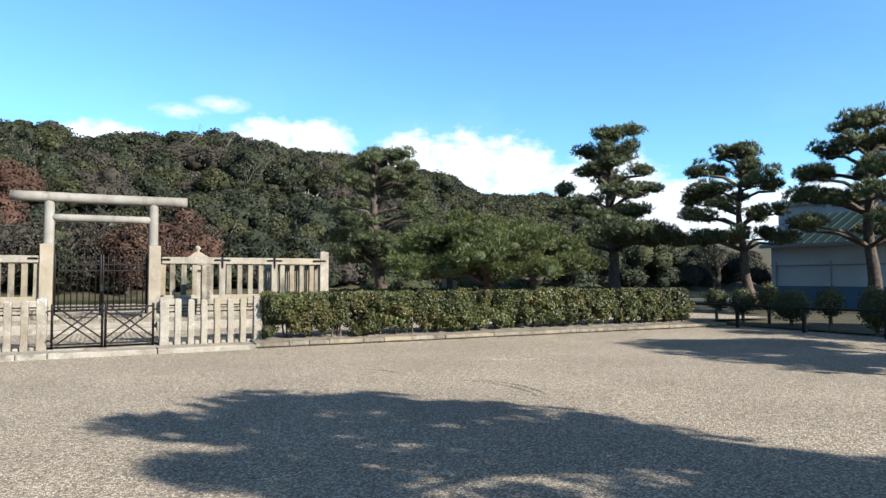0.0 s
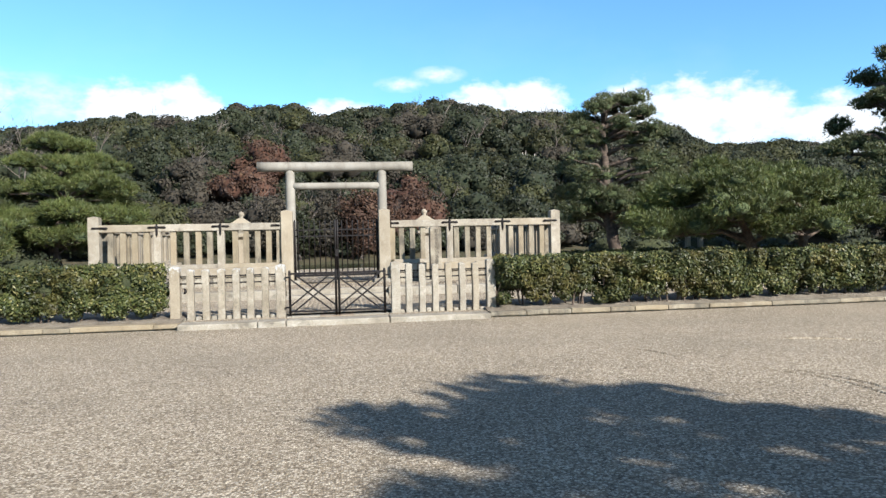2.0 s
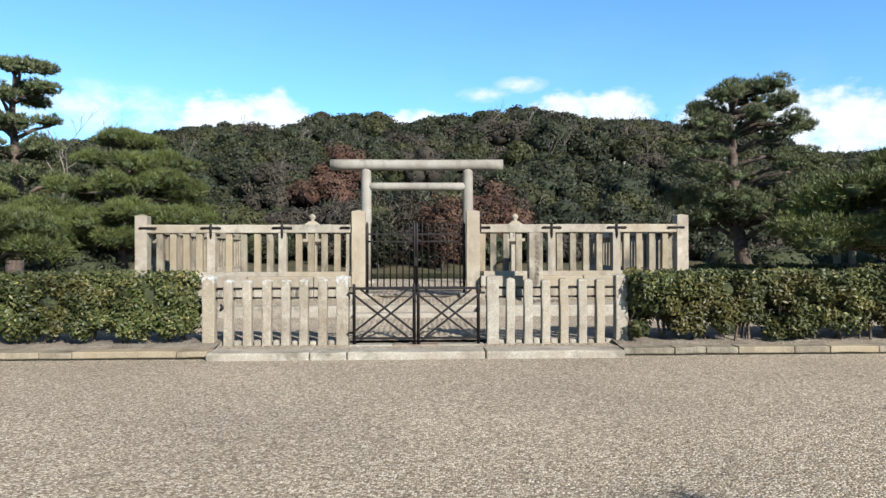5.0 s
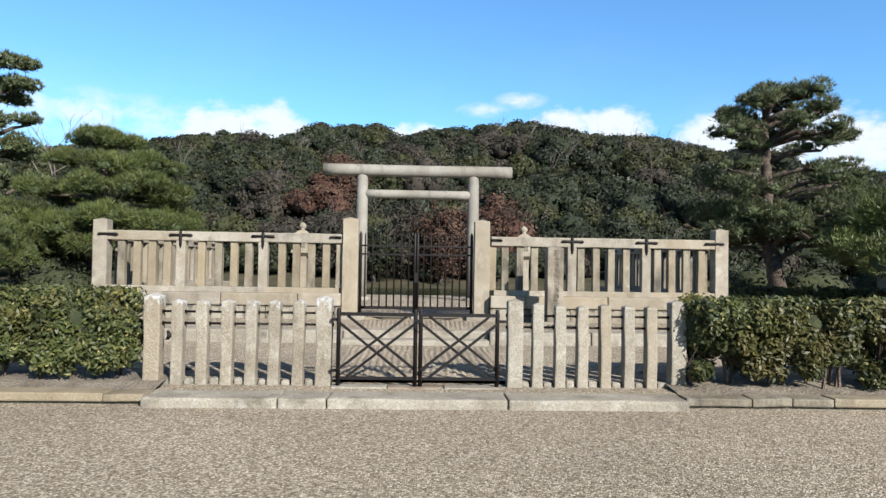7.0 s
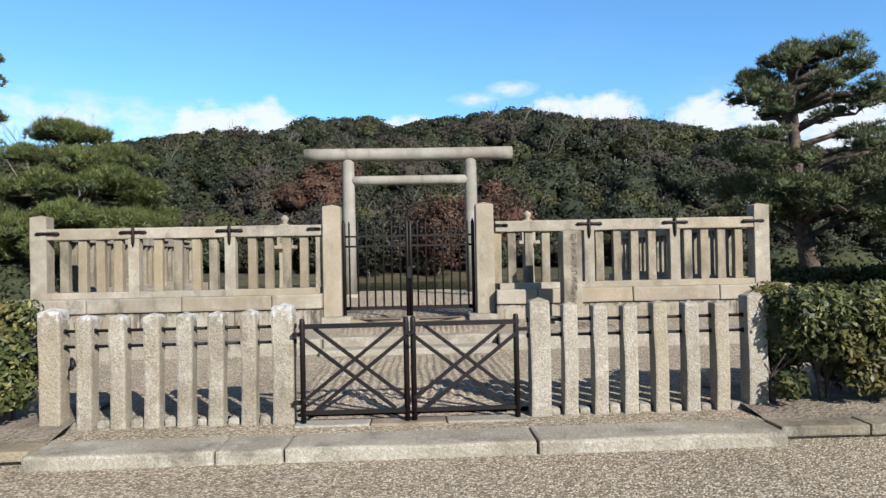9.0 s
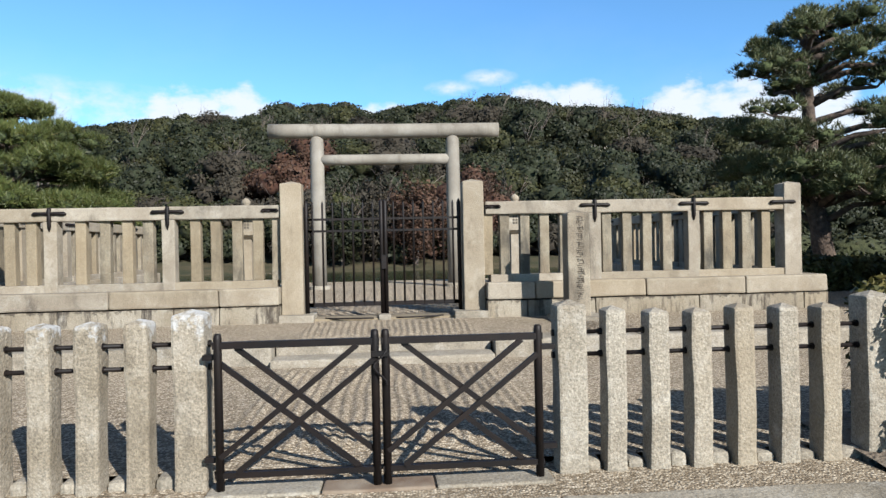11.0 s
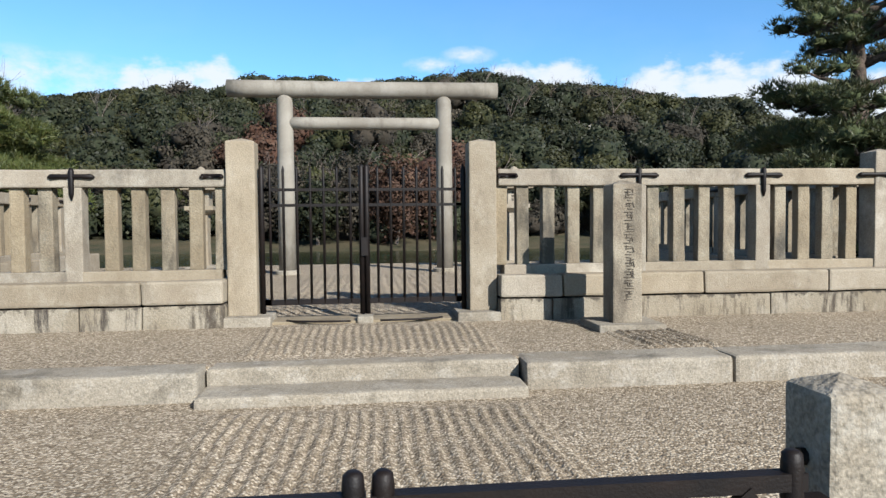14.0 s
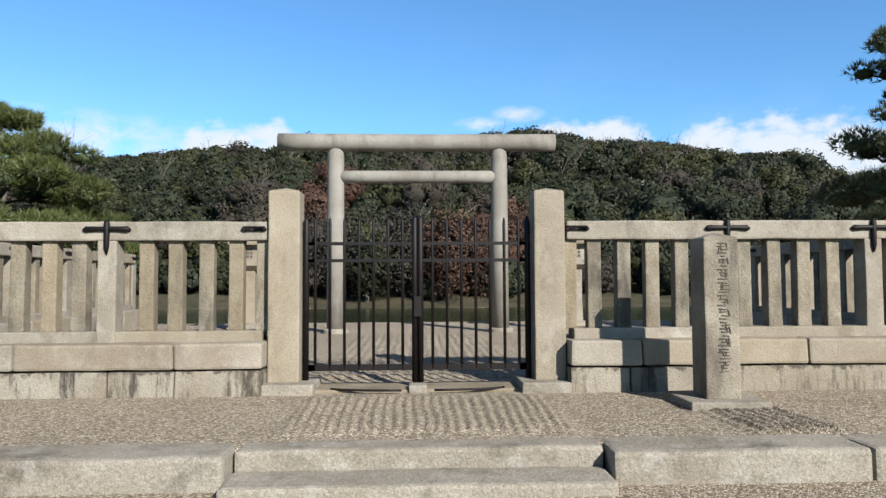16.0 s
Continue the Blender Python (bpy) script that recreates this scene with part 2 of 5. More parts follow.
def leaf_material(name, c1, c2, c3=None, rough=0.55, spec=0.3, through_light=0.25, scale=0.25, patch=None):
    """Leaves whose colour varies from leaf to leaf and over the crown; some light passes through."""
    mat = bpy.data.materials.new(name)
    mat.use_nodes = True
    nt = mat.node_tree
    N, L = nt.nodes.new, nt.links.new
    b, out = nt.nodes["Principled BSDF"], nt.nodes["Material Output"]
    b.inputs["Roughness"].default_value, b.inputs["Specular IOR Level"].default_value = rough, spec
    geo = N("ShaderNodeNewGeometry")
    ramp = N("ShaderNodeValToRGB")
    e = ramp.color_ramp.elements
    e[0].color, e[1].color = (*c1, 1), (*c2, 1)
    if c3:
        k = e.new(0.9)
        k.color = (*c2, 1)
        e[2].color = (*c3, 1)
    L(geo.outputs["Random Per Island"], ramp.inputs[0])
    nz = N("ShaderNodeTexNoise")
    nz.inputs["Scale"].default_value, nz.inputs["Detail"].default_value = scale, 3.0
    L(geo.outputs["Position"], nz.inputs["Vector"])
    mr = N("ShaderNodeMapRange")
    L(nz.outputs[0], mr.inputs[0])
    mr.inputs[1].default_value, mr.inputs[2].default_value, mr.inputs[3].default_value, mr.inputs[4].default_value = 0.3, 0.7, 0.55, 1.5
    mx = N("ShaderNodeMixRGB")
    mx.blend_type, mx.inputs[0].default_value = "MULTIPLY", 1.0
    tone = ramp.outputs[0]
    if patch:
        pcol, ps, lo, hi = patch
        n9, pr, pm = N("ShaderNodeTexNoise"), N("ShaderNodeMapRange"), N("ShaderNodeMixRGB")
        n9.inputs["Scale"].default_value, n9.inputs["Detail"].default_value = ps, 4.0
        L(geo.outputs["Position"], n9.inputs["Vector"])
        L(n9.outputs[0], pr.inputs[0])
        pr.inputs[1].default_value, pr.inputs[2].default_value, pr.inputs[4].default_value = lo, hi, 0.7
        L(pr.outputs[0], pm.inputs[0])
        L(tone, pm.inputs[1])
        pm.inputs[2].default_value = (*pcol, 1)
        tone = pm.outputs[0]
    L(tone, mx.inputs[1])
    L(mr.outputs[0], mx.inputs[2])
    L(mx.outputs[0], b.inputs["Base Color"])
    tr, ms = N("ShaderNodeBsdfTranslucent"), N("ShaderNodeMixShader")
    L(mx.outputs[0], tr.inputs[0])
    ms.inputs[0].default_value = through_light
    L(b.outputs[0], ms.inputs[1])
    L(tr.outputs[0], ms.inputs[2])
    L(ms.outputs[0], out.inputs[0])
    return mat


GRAVEL = gravel_material("gravel", (0.123, 0.092, 0.060), (0.264, 0.212, 0.148), (0.475, 0.408, 0.312))
STONE = material("granite", (0.176, 0.147, 0.110), (0.240, 0.211, 0.166), 2.2, 0.85, bump=0.006, bump_scale=60, fine=(120, 0.70, 1.2),
                 stain=((0.069, 0.057, 0.045), 2.8, 0.52, 0.74, 0.4), vary=0.10, pale=((0.299, 0.277, 0.232), 3.5, 0.52, 0.70), pits=0.2, tan=(0.193, 0.152, 0.096), speck=0.08)
STONE_OLD = material("weathered_granite", (0.142, 0.114, 0.078), (0.202, 0.175, 0.128), 3.0, 0.9, bump=0.008, bump_scale=45, fine=(110, 0.64, 1.22),
                     stain=((0.051, 0.045, 0.035), 3.2, 0.46, 0.66, 0.35), vary=0.13, pale=((0.266, 0.244, 0.197), 4.5, 0.55, 0.76), pits=0.28, tan=(0.183, 0.142, 0.087), speck=0.10)
FOOTING = material("streaked_granite", (0.166, 0.141, 0.103), (0.226, 0.201, 0.158), 2.6, 0.9, bump=0.008, bump_scale=45, fine=(110, 0.66, 1.2),
                   stain=((0.026, 0.021, 0.018), 5.5, 0.51, 0.61, 0.16), vary=0.10, pale=((0.277, 0.257, 0.217), 4.0, 0.54, 0.74), pits=0.25, tan=(0.181, 0.144, 0.093), speck=0.08,
                   lichen=((0.036, 0.029, 0.022), 0.46, 0.575))
PILLAR = material("dark_weathered_granite", (0.140, 0.114, 0.083), (0.226, 0.195, 0.146), 3.0, 0.9, bump=0.008, bump_scale=45, fine=(110, 0.6, 1.22),
                  stain=((0.051, 0.044, 0.034), 3.0, 0.50, 0.72, 0.3), vary=0.05, pale=((0.259, 0.231, 0.181), 5.0, 0.58, 0.8), pits=0.22, speck=0.10)
KERB = material("kerb_stone", (0.180, 0.155, 0.118), (0.237, 0.211, 0.168), 1.6, 0.9, bump=0.008, bump_scale=40, fine=(100, 0.70, 1.18),
                stain=((0.072, 0.062, 0.047), 2.4, 0.51, 0.72, 1.0), vary=0.08, pale=((0.315, 0.296, 0.257), 5.0, 0.52, 0.72), pits=0.22, speck=0.16)
POST = material("speckled_granite", (0.166, 0.141, 0.106), (0.231, 0.207, 0.166), 2.6, 0.85, bump=0.008, bump_scale=55, fine=(90, 0.62, 1.25),
                stain=((0.075, 0.063, 0.048), 4.0, 0.56, 0.78, 0.35), vary=0.08, pale=((0.292, 0.272, 0.231), 6.0, 0.52, 0.68), pits=0.3, tan=(0.186, 0.149, 0.099), speck=0.13)
POST_LICHEN = material("lichened_granite", (0.166, 0.139, 0.101), (0.231, 0.201, 0.156), 2.6, 0.88, bump=0.009, bump_scale=50, fine=(90, 0.62, 1.25),
                       stain=((0.075, 0.063, 0.048), 4.0, 0.54, 0.76, 0.35), vary=0.08, pale=((0.282, 0.257, 0.212), 6.0, 0.52, 0.68), pits=0.3, tan=(0.186, 0.146, 0.093), speck=0.12,
                       lichen=((0.332, 0.332, 0.323), 0.72, 1.04))
TORII = material("torii_stone", (0.139, 0.123, 0.100), (0.199, 0.182, 0.152), 1.2, 0.85, bump=0.004, bump_scale=30, fine=(70, 0.85, 1.1),
                 stain=((0.074, 0.063, 0.048), 2.2, 0.52, 0.76, 0.25), vary=0.05, pale=((0.243, 0.230, 0.204), 1.6, 0.52, 0.75))
IRON = material("painted_iron", (0.004, 0.003, 0.003), (0.008, 0.005, 0.004), 9.0, 0.55, bump=0.001, bump_scale=150,
                stain=((0.027, 0.013, 0.008), 6.0, 0.66, 0.85, 1.0), vary=0.1, spec=0.2)
RUST = material("rusty_sill", (0.080, 0.045, 0.025), (0.201, 0.166, 0.126), 3.0, 0.9, bump=0.004, bump_scale=60, vary=0.05)
SOIL = material("hedge_soil", (0.096, 0.075, 0.055), (0.181, 0.151, 0.113), 3.0, 0.95, bump=0.03, bump_scale=25, fine=(60, 0.6, 1.3), vary=0.0)
GRASS = material("bank_grass", (0.025, 0.027, 0.010), (0.064, 0.049, 0.025), 0.8, 0.95, bump=0.05, bump_scale=12, fine=(40, 0.6, 1.3), vary=0.0)
BARK = material("pine_bark", (0.038, 0.028, 0.022), (0.098, 0.071, 0.053), 9.0, 0.95, bump=0.03, bump_scale=14, fine=(50, 0.6, 1.3), vary=0.1)
PALE_BARK = material("pale_dead_wood", (0.181, 0.156, 0.131), (0.277, 0.247, 0.212), 2.0, 0.9, vary=0.1)
TWIG = material("bare_twig", (0.098, 0.075, 0.064), (0.165, 0.135, 0.112), 2.0, 0.95, vary=0.2, per="island")
NEEDLE = leaf_material("pine_needles", (0.039, 0.049, 0.022), (0.079, 0.087, 0.035), (0.130, 0.111, 0.047), 0.5, 0.3, 0.15, 0.8)
NEEDLE_BRIGHT = leaf_material("sunny_pine_needles", (0.039, 0.054, 0.015), (0.079, 0.090, 0.024), (0.116, 0.101, 0.034), 0.5, 0.3, 0.2, 0.8)
# dark fill for pine crowns: the shade among the needles put into a colour
NEEDLE_CORE = material("needle_shaded_core", (0.030, 0.040, 0.016), (0.050, 0.062, 0.024), 3.0, 0.95, bump=0.05, bump_scale=9, vary=0.1)
HEDGE = leaf_material("hedge_leaves", (0.020, 0.028, 0.009), (0.061, 0.065, 0.019), (0.177, 0.151, 0.060), 0.5, 0.25, 0.2, 1.6, patch=((0.093, 0.071, 0.019), 1.9, 0.50, 0.70))
# dark fill for hedges and shrubs, coloured as the shade behind the leaves
HEDGE_CORE = material("hedge_shaded_core", (0.018, 0.022, 0.009), (0.036, 0.040, 0.016), 6.0, 0.95, bump=0.04, bump_scale=20, vary=0.0)
WOODS = leaf_material("evergreen_leaves", (0.011, 0.014, 0.006), (0.019, 0.021, 0.009), (0.027, 0.027, 0.011), 0.6, 0.2, 0.12, 0.11)
WOODS_OLIVE = leaf_material("olive_leaves", (0.021, 0.022, 0.007), (0.030, 0.030, 0.010), (0.042, 0.037, 0.014), 0.6, 0.2, 0.15, 0.11)
WOODS_RED = leaf_material("russet_leaves", (0.034, 0.019, 0.013), (0.055, 0.029, 0.018), (0.073, 0.043, 0.023), 0.7, 0.2, 0.15, 0.3)
WOODS_BROWN = leaf_material("brown_leaves", (0.023, 0.020, 0.015), (0.037, 0.031, 0.022), (0.048, 0.039, 0.024), 0.8, 0.2, 0.15, 0.2)
WATER = material("moat_water", (0.02, 0.028, 0.014), (0.035, 0.042, 0.02), 0.5, 0.12, bump=0.004, bump_scale=3, vary=0.0, spec=0.5)
PLASTER = material("white_plaster", (0.332, 0.342, 0.353), (0.393, 0.398, 0.403), 0.8, 0.8, fine=(20, 0.93, 1.04), vary=0.03)
ROOF = material("green_sheet_roof", (0.010, 0.025, 0.019), (0.015, 0.035, 0.025), 1.0, 0.5, vary=0.05)
GREY = material("grey_wall", (0.191, 0.196, 0.207), (0.252, 0.257, 0.267), 0.7, 0.8, vary=0.04)
GLASS = material("dark_window_glass", (0.03, 0.035, 0.04), (0.05, 0.055, 0.06), 0.5, 0.1, vary=0.1, spec=0.6)
BLUE_PANEL = material("blue_panel", (0.050, 0.085, 0.131), (0.071, 0.111, 0.161), 0.8, 0.6, vary=0.05)


# ---- mesh helpers ----
def mesh_from(name, verts, faces, mats, smooth=False, index=None):
    me = bpy.data.meshes.new(name)
    me.from_pydata([tuple(v) for v in verts], [], faces)
    for mt in mats:
        me.materials.append(mt)
    if index is not None:
        me.polygons.foreach_set("material_index", index)
    if smooth:
        me.polygons.foreach_set("use_smooth", [True] * len(me.polygons))
    me.update()
    return me


def cloud_mesh(name, V, per_face, mats, index=None):
    """A mesh of loose faces of 3 or 4 corners from an array of corners."""
    V = np.asarray(V, dtype=np.float32).reshape(-1, 3)
    nf = len(V) // per_face
    me = bpy.data.meshes.new(name)
    me.vertices.add(len(V))
    me.vertices.foreach_set("co", V.ravel())
    me.loops.add(len(V))
    me.loops.foreach_set("vertex_index", np.arange(len(V), dtype=np.int32))
    me.polygons.add(nf)
    me.polygons.foreach_set("loop_start", np.arange(nf, dtype=np.int32) * per_face)
    me.polygons.foreach_set("loop_total", np.full(nf, per_face, dtype=np.int32))
    for mt in mats:
        me.materials.append(mt)
    if index is not None:
        me.polygons.foreach_set("material_index", np.asarray(index, dtype=np.int32))
    me.update(calc_edges=True)
    return me


def part(name, bm, mat, parent, label="", smooth=False):
    """Link a bmesh or mesh as one mesh object under a thing or a part."""
    if isinstance(bm, bmesh.types.BMesh):
        me = bpy.data.meshes.new(name)
        bm.to_mesh(me)
        bm.free()
    else:
        me = bm
    if mat is not None and not me.materials:
        me.materials.append(mat)
    if smooth:
        me.polygons.foreach_set("use_smooth", [True] * len(me.polygons))
    ob = new(name, me)
    ob.parent = parent
    if label:
        ob["label"] = label
    return ob


def thing(name, label, category, group="", kind="", at=(0, 0, 0)):
    ob = new(name)
    ob.location = at
    return tagged(ob, label, category, group, kind)


def block(x0, x1, y0, y1, z0, z1, bevel=0.012, rough=0.0, cuts=0):
    """A dressed stone: bevelled edges, faces a little uneven."""
    bm = bmesh.new()
    bmesh.ops.create_cube(bm, size=1.0)
    for v in bm.verts:
        v.co = Vector(((x0 + x1) / 2 + v.co.x * (x1 - x0), (y0 + y1) / 2 + v.co.y * (y1 - y0), (z0 + z1) / 2 + v.co.z * (z1 - z0)))
    if cuts:
        d = (x1 - x0, y1 - y0, z1 - z0)
        ax = d.index(max(d))
        es = [e for e in bm.edges if abs((e.verts[0].co - e.verts[1].co)[ax]) > 0.5 * d[ax]]
        bmesh.ops.subdivide_edges(bm, edges=es, cuts=cuts, use_grid_fill=True)
    if bevel:
        sharp = [e for e in bm.edges if len(e.link_faces) == 2 and e.calc_face_angle() > 0.5]
        bmesh.ops.bevel(bm, geom=sharp, offset=bevel, segments=2, affect="EDGES", profile=0.6)
    if rough:
        for v in bm.verts:
            p = v.co * 3.1
            v.co += Vector((noise.noise(p), noise.noise(p + Vector((7, 3, 1))), noise.noise(p + Vector((2, 9, 5))))) * rough
    return bm


def post(w, d, h, peak, bevel=0.012, rough=0.004):
    """An upright square post with a low pyramid top, standing on the origin."""
    bm = block(-w / 2, w / 2, -d / 2, d / 2, 0, h - peak, 0, 0)
    top = [f for f in bm.faces if f.normal.z > 0.9]
    r = bmesh.ops.poke(bm, faces=top)
    r["verts"][0].co.z = h
    es = [e for e in bm.edges if abs(e.verts[0].co.z - e.verts[1].co.z) > 0.5 * h]
    bmesh.ops.subdivide_edges(bm, edges=es, cuts=4)
    sharp = [e for e in bm.edges if len(e.link_faces) == 2 and e.calc_face_angle() > 0.8]
    bmesh.ops.bevel(bm, geom=sharp, offset=bevel, segments=2, affect="EDGES", profile=0.6)
    for v in bm.verts:
        p = v.co * 4.0
        v.co += Vector((noise.noise(p), noise.noise(p + Vector((7, 3, 1))), 0.4 * noise.noise(p + Vector((2, 9, 5))))) * rough
    return bm


def tube_data(pts, radii, n=8, cap=True, V=None, F=None):
    """A tube along points, appended to vertex and face lists."""
    V = [] if V is None else V
    F = [] if F is None else F
    base = len(V)
    for i, p in enumerate(pts):
        p = Vector(p)
        a, b = Vector(pts[max(i - 1, 0)]), Vector(pts[min(i + 1, len(pts) - 1)])
        d = (b - a).normalized()
        u = d.cross(Vector((0.13, 0.97, 0.2))).normalized() if abs(d.y) < 0.9 else d.cross(Vector((0.97, 0.1, 0.2))).normalized()
        w = d.cross(u)
        for k in range(n):
            t = 2 * math.pi * k / n
            V.append(p + (u * math.cos(t) + w * math.sin(t)) * radii[i])
    for i in range(len(pts) - 1):
        for k in range(n):
            F.append((base + i * n + k, base + i * n + (k + 1) % n, base + (i + 1) * n + (k + 1) % n, base + (i + 1) * n + k))
    if cap:
        F.append(tuple(base + k for k in range(n))[::-1])
        F.append(tuple(base + (len(pts) - 1) * n + k for k in range(n)))
    return V, F


def tube(name, pts, radii, mat, n=10, smooth=True):
    if isinstance(radii, (int, float)):
        radii = [radii] * len(pts)
    V, F = tube_data(pts, radii, n)
    return mesh_from(name, V, F, [mat], smooth)


def joined_bars(name, segs, r, mat, n=6):
    V, F = [], []
    for a, b in segs:
        tube_data([a, b], [r, r], n, True, V, F)
    return mesh_from(name, V, F, [mat])


def unit_dirs(rng, n):
    v = rng.normal(size=(n, 3))
    return v / np.linalg.norm(v, axis=1, keepdims=True)


def quads(rng, C, Nrm, w, l, jitter=0.8):
    """Leaf quads at C, facing roughly along Nrm, w wide and l long (arrays or numbers)."""
    n = len(C)
    Nn = Nrm + rng.normal(size=(n, 3)) * jitter * 0.6
    Nn /= np.linalg.norm(Nn, axis=1, keepdims=True) + 1e-9
    a = np.cross(Nn, unit_dirs(rng, n))
    a /= np.linalg.norm(a, axis=1, keepdims=True) + 1e-9
    b = np.cross(Nn, a)
    w = np.broadcast_to(np.asarray(w, dtype=float), (n,))[:, None] / 2
    l = np.broadcast_to(np.asarray(l, dtype=float), (n,))[:, None] / 2
    return np.stack([C - a * l, C - b * w + a * l * 0.1, C + a * l, C + b * w + a * l * 0.1], axis=1)


def lump_core(center, radii, seg=10, rings=6, wob=0.12, V=None, F=None):
    base = len(V)
    for i in range(rings + 1):
        th = math.pi * i / rings
        for k in range(seg):
            ph = 2 * math.pi * k / seg
            d = Vector((math.sin(th) * math.cos(ph), math.sin(th) * math.sin(ph), math.cos(th)))
            s = 1 + wob * noise.noise(d * 2.3 + Vector(center))
            V.append(Vector(center) + Vector((d.x * radii[0], d.y * radii[1], d.z * radii[2])) * s)
    for i in range(rings):
        for k in range(seg):
            F.append((base + i * seg + k, base + (i + 1) * seg + k, base + (i + 1) * seg + (k + 1) % seg, base + i * seg + (k + 1) % seg))


# ---- ground ----
def plane(name, x0, x1, y0, y1, z, mat, label, category="ground"):
    me = mesh_from(name, [(x0, y0, z), (x1, y0, z), (x1, y1, z), (x0, y1, z)], [(0, 1, 2, 3)], [mat])
    return tagged(new(name, me), label, category, kind="structure")


plane("ground", -2500, 2500, -2500, 2500, 0.0, GRAVEL, "pale raked gravel forecourt on level ground")
plane("ground_grove_west", -60, -9.4, 17.8, 47, 0.05, GRASS, "dry grass and earth under the pines")
plane("ground_grove_east", 10.2, 60, 17.8, 47, 0.05, GRASS, "dry grass and earth under the pines")
plane("ground_bank_east", 17.2, 60, -30, 17.8, 0.04, GRASS, "dry grass strip beyond the rail fence")
plane("water", -60, 70, 32.5, 46.5, 0.09, WATER, "still dark green water of a moat", "water")

plane("ground_court", -30, 20, 14.47, 18.2, 0.125, GRAVEL, "pale raked gravel court between fence and terrace")

plane("ground_strip", -1.72, 3.66, 13.90, 14.5, 0.087, GRAVEL, "pale gravel strip between the kerb and the low fence")


def bed(name, x0, x1):
    """A low uneven ridge of dry soil behind the kerb."""
    nx = int((x1 - x0) / 0.1)
    prof = ((13.88, 0.075), (14.0, 0.092), (14.2, 0.125), (14.45, 0.15), (14.7, 0.155), (14.95, 0.15), (15.15, 0.132), (15.35, 0.10))
    V, F = [], []
    for i in range(nx + 1):
        x = x0 + (x1 - x0) * i / nx
        for k, (y, z) in enumerate(prof):
            V.append((x, y + (0.04 * noise.noise(Vector((x * 2, y, 1))) if k else 0), z + (0.022 * noise.noise(Vector((x * 3.1, y * 4, 0))) if 0 < k < 7 else 0)))
    n = len(prof)
    for i in range(nx):
        for k in range(n - 1):
            F.append((i * n + k, (i + 1) * n + k, (i + 1) * n + k + 1, i * n + k + 1))
    tagged(new(name, mesh_from(name, V, F, [SOIL], True)), "dry sandy soil bed under the hedge", "ground", kind="structure")


bed("ground_bed_west", -22.3, -1.73)
bed("ground_bed_east", 3.67, 17.0)

# furrows raked in the gravel
def furrows(name, x0, x1, y0, y1, z, period, amp, turn, label, fan=0.0):
    nx, ny = int((x1 - x0) / 0.018), int((y1 - y0) / 0.06)
    V, F = [], []
    cx, cy = (x0 + x1) / 2, (y0 + y1) / 2
    for j in range(ny + 1):
        for i in range(nx + 1):
            u, v = i / nx, j / ny
            px, py = (u - 0.5) * (x1 - x0), (v - 0.5) * (y1 - y0)
            edge = min(1.0, min(u, 1 - u) * (x1 - x0) / 0.12, min(v, 1 - v) * (y1 - y0) / 0.15)
            wav = noise.noise(Vector((px * 1.5, py * 1.1, z + 3.0))) * 0.05
            ph = (px * (1 + fan * (0.5 - v)) + wav) / period * 2 * math.pi
            h = (math.cos(ph) * 0.5 + 0.5) ** 0.8 * amp * (0.75 + 0.5 * noise.noise(Vector((px * 4, py * 4, 1.0))))
            qx, qy = px * math.cos(turn) - py * math.sin(turn), px * math.sin(turn) + py * math.cos(turn)
            V.append((cx + qx, cy + qy, z - 0.006 + (h + 0.010) * max(edge, 0.0)))
    for j in range(ny):
        for i in range(nx):
            a = j * (nx + 1) + i
            F.append((a, a + 1, a + nx + 2, a + nx + 1))
    return tagged(new(name, mesh_from(name, V, F, [GRAVEL], True)), label, "gravel", kind="structure")


furrows("ground_furrows_gate", -0.15, 2.1, 14.7, 17.58, 0.13, 0.088, 0.024, 0.0, "raked furrows in pale gravel")
furrows("ground_furrows_platform", -0.15, 2.1, 18.45, 20.12, 0.33, 0.083, 0.024, 0.0, "raked furrows in pale gravel before the gate", 0.12)
furrows("ground_furrows_slab", 3.2, 3.97, 18.27, 19.27, 0.332, 0.088, 0.045, 0.03, "raked furrows in gravel beside the stone pillar")
furrows("ground_furrows_court", -0.3, 2.2, 21.2, 27.4, 0.335, 0.13, 0.018, 0.0, "raked furrows in pale gravel behind the gate")

def scuff(name, pts, w):
    """A low ridge of gravel pushed up beside a wheel or rake mark."""
    V, F = [], []
    for i, (x, y) in enumerate(pts):
        t = i / (len(pts) - 1)
        h = 0.016 * math.sin(math.pi * t) ** 0.5
        V += [(x - w, y, -0.004), (x - w * 0.3, y, h), (x + w * 0.3, y, h), (x + w, y, -0.004)]
    for i in range(len(pts) - 1):
        for k in range(3):
            F.append((i * 4 + k, i * 4 + k + 1, i * 4 + k + 5, i * 4 + k + 4))
    tagged(new(name, mesh_from(name, V, F, [GRAVEL], True)), "low ridge of gravel beside a curved track", "gravel", kind="structure")


for k, (cx, cy, r, a0, a1) in enumerate(((4.6, 7.2, 1.0, -0.5, 0.9), (4.75, 7.2, 1.0, -0.4, 0.9), (4.0, 9.0, 0.8, 0.0, 0.9), (6.6, 7.9, 1.6, 0.5, 1.5), (4.9, 5.0, 0.7, 0.3, 1.2))):
    scuff("ground_track_%d" % (k + 1), [(cx + r * math.cos(a), cy + r * math.sin(a) * 1.3) for a in np.linspace(a0, a1, 14)], 0.035)

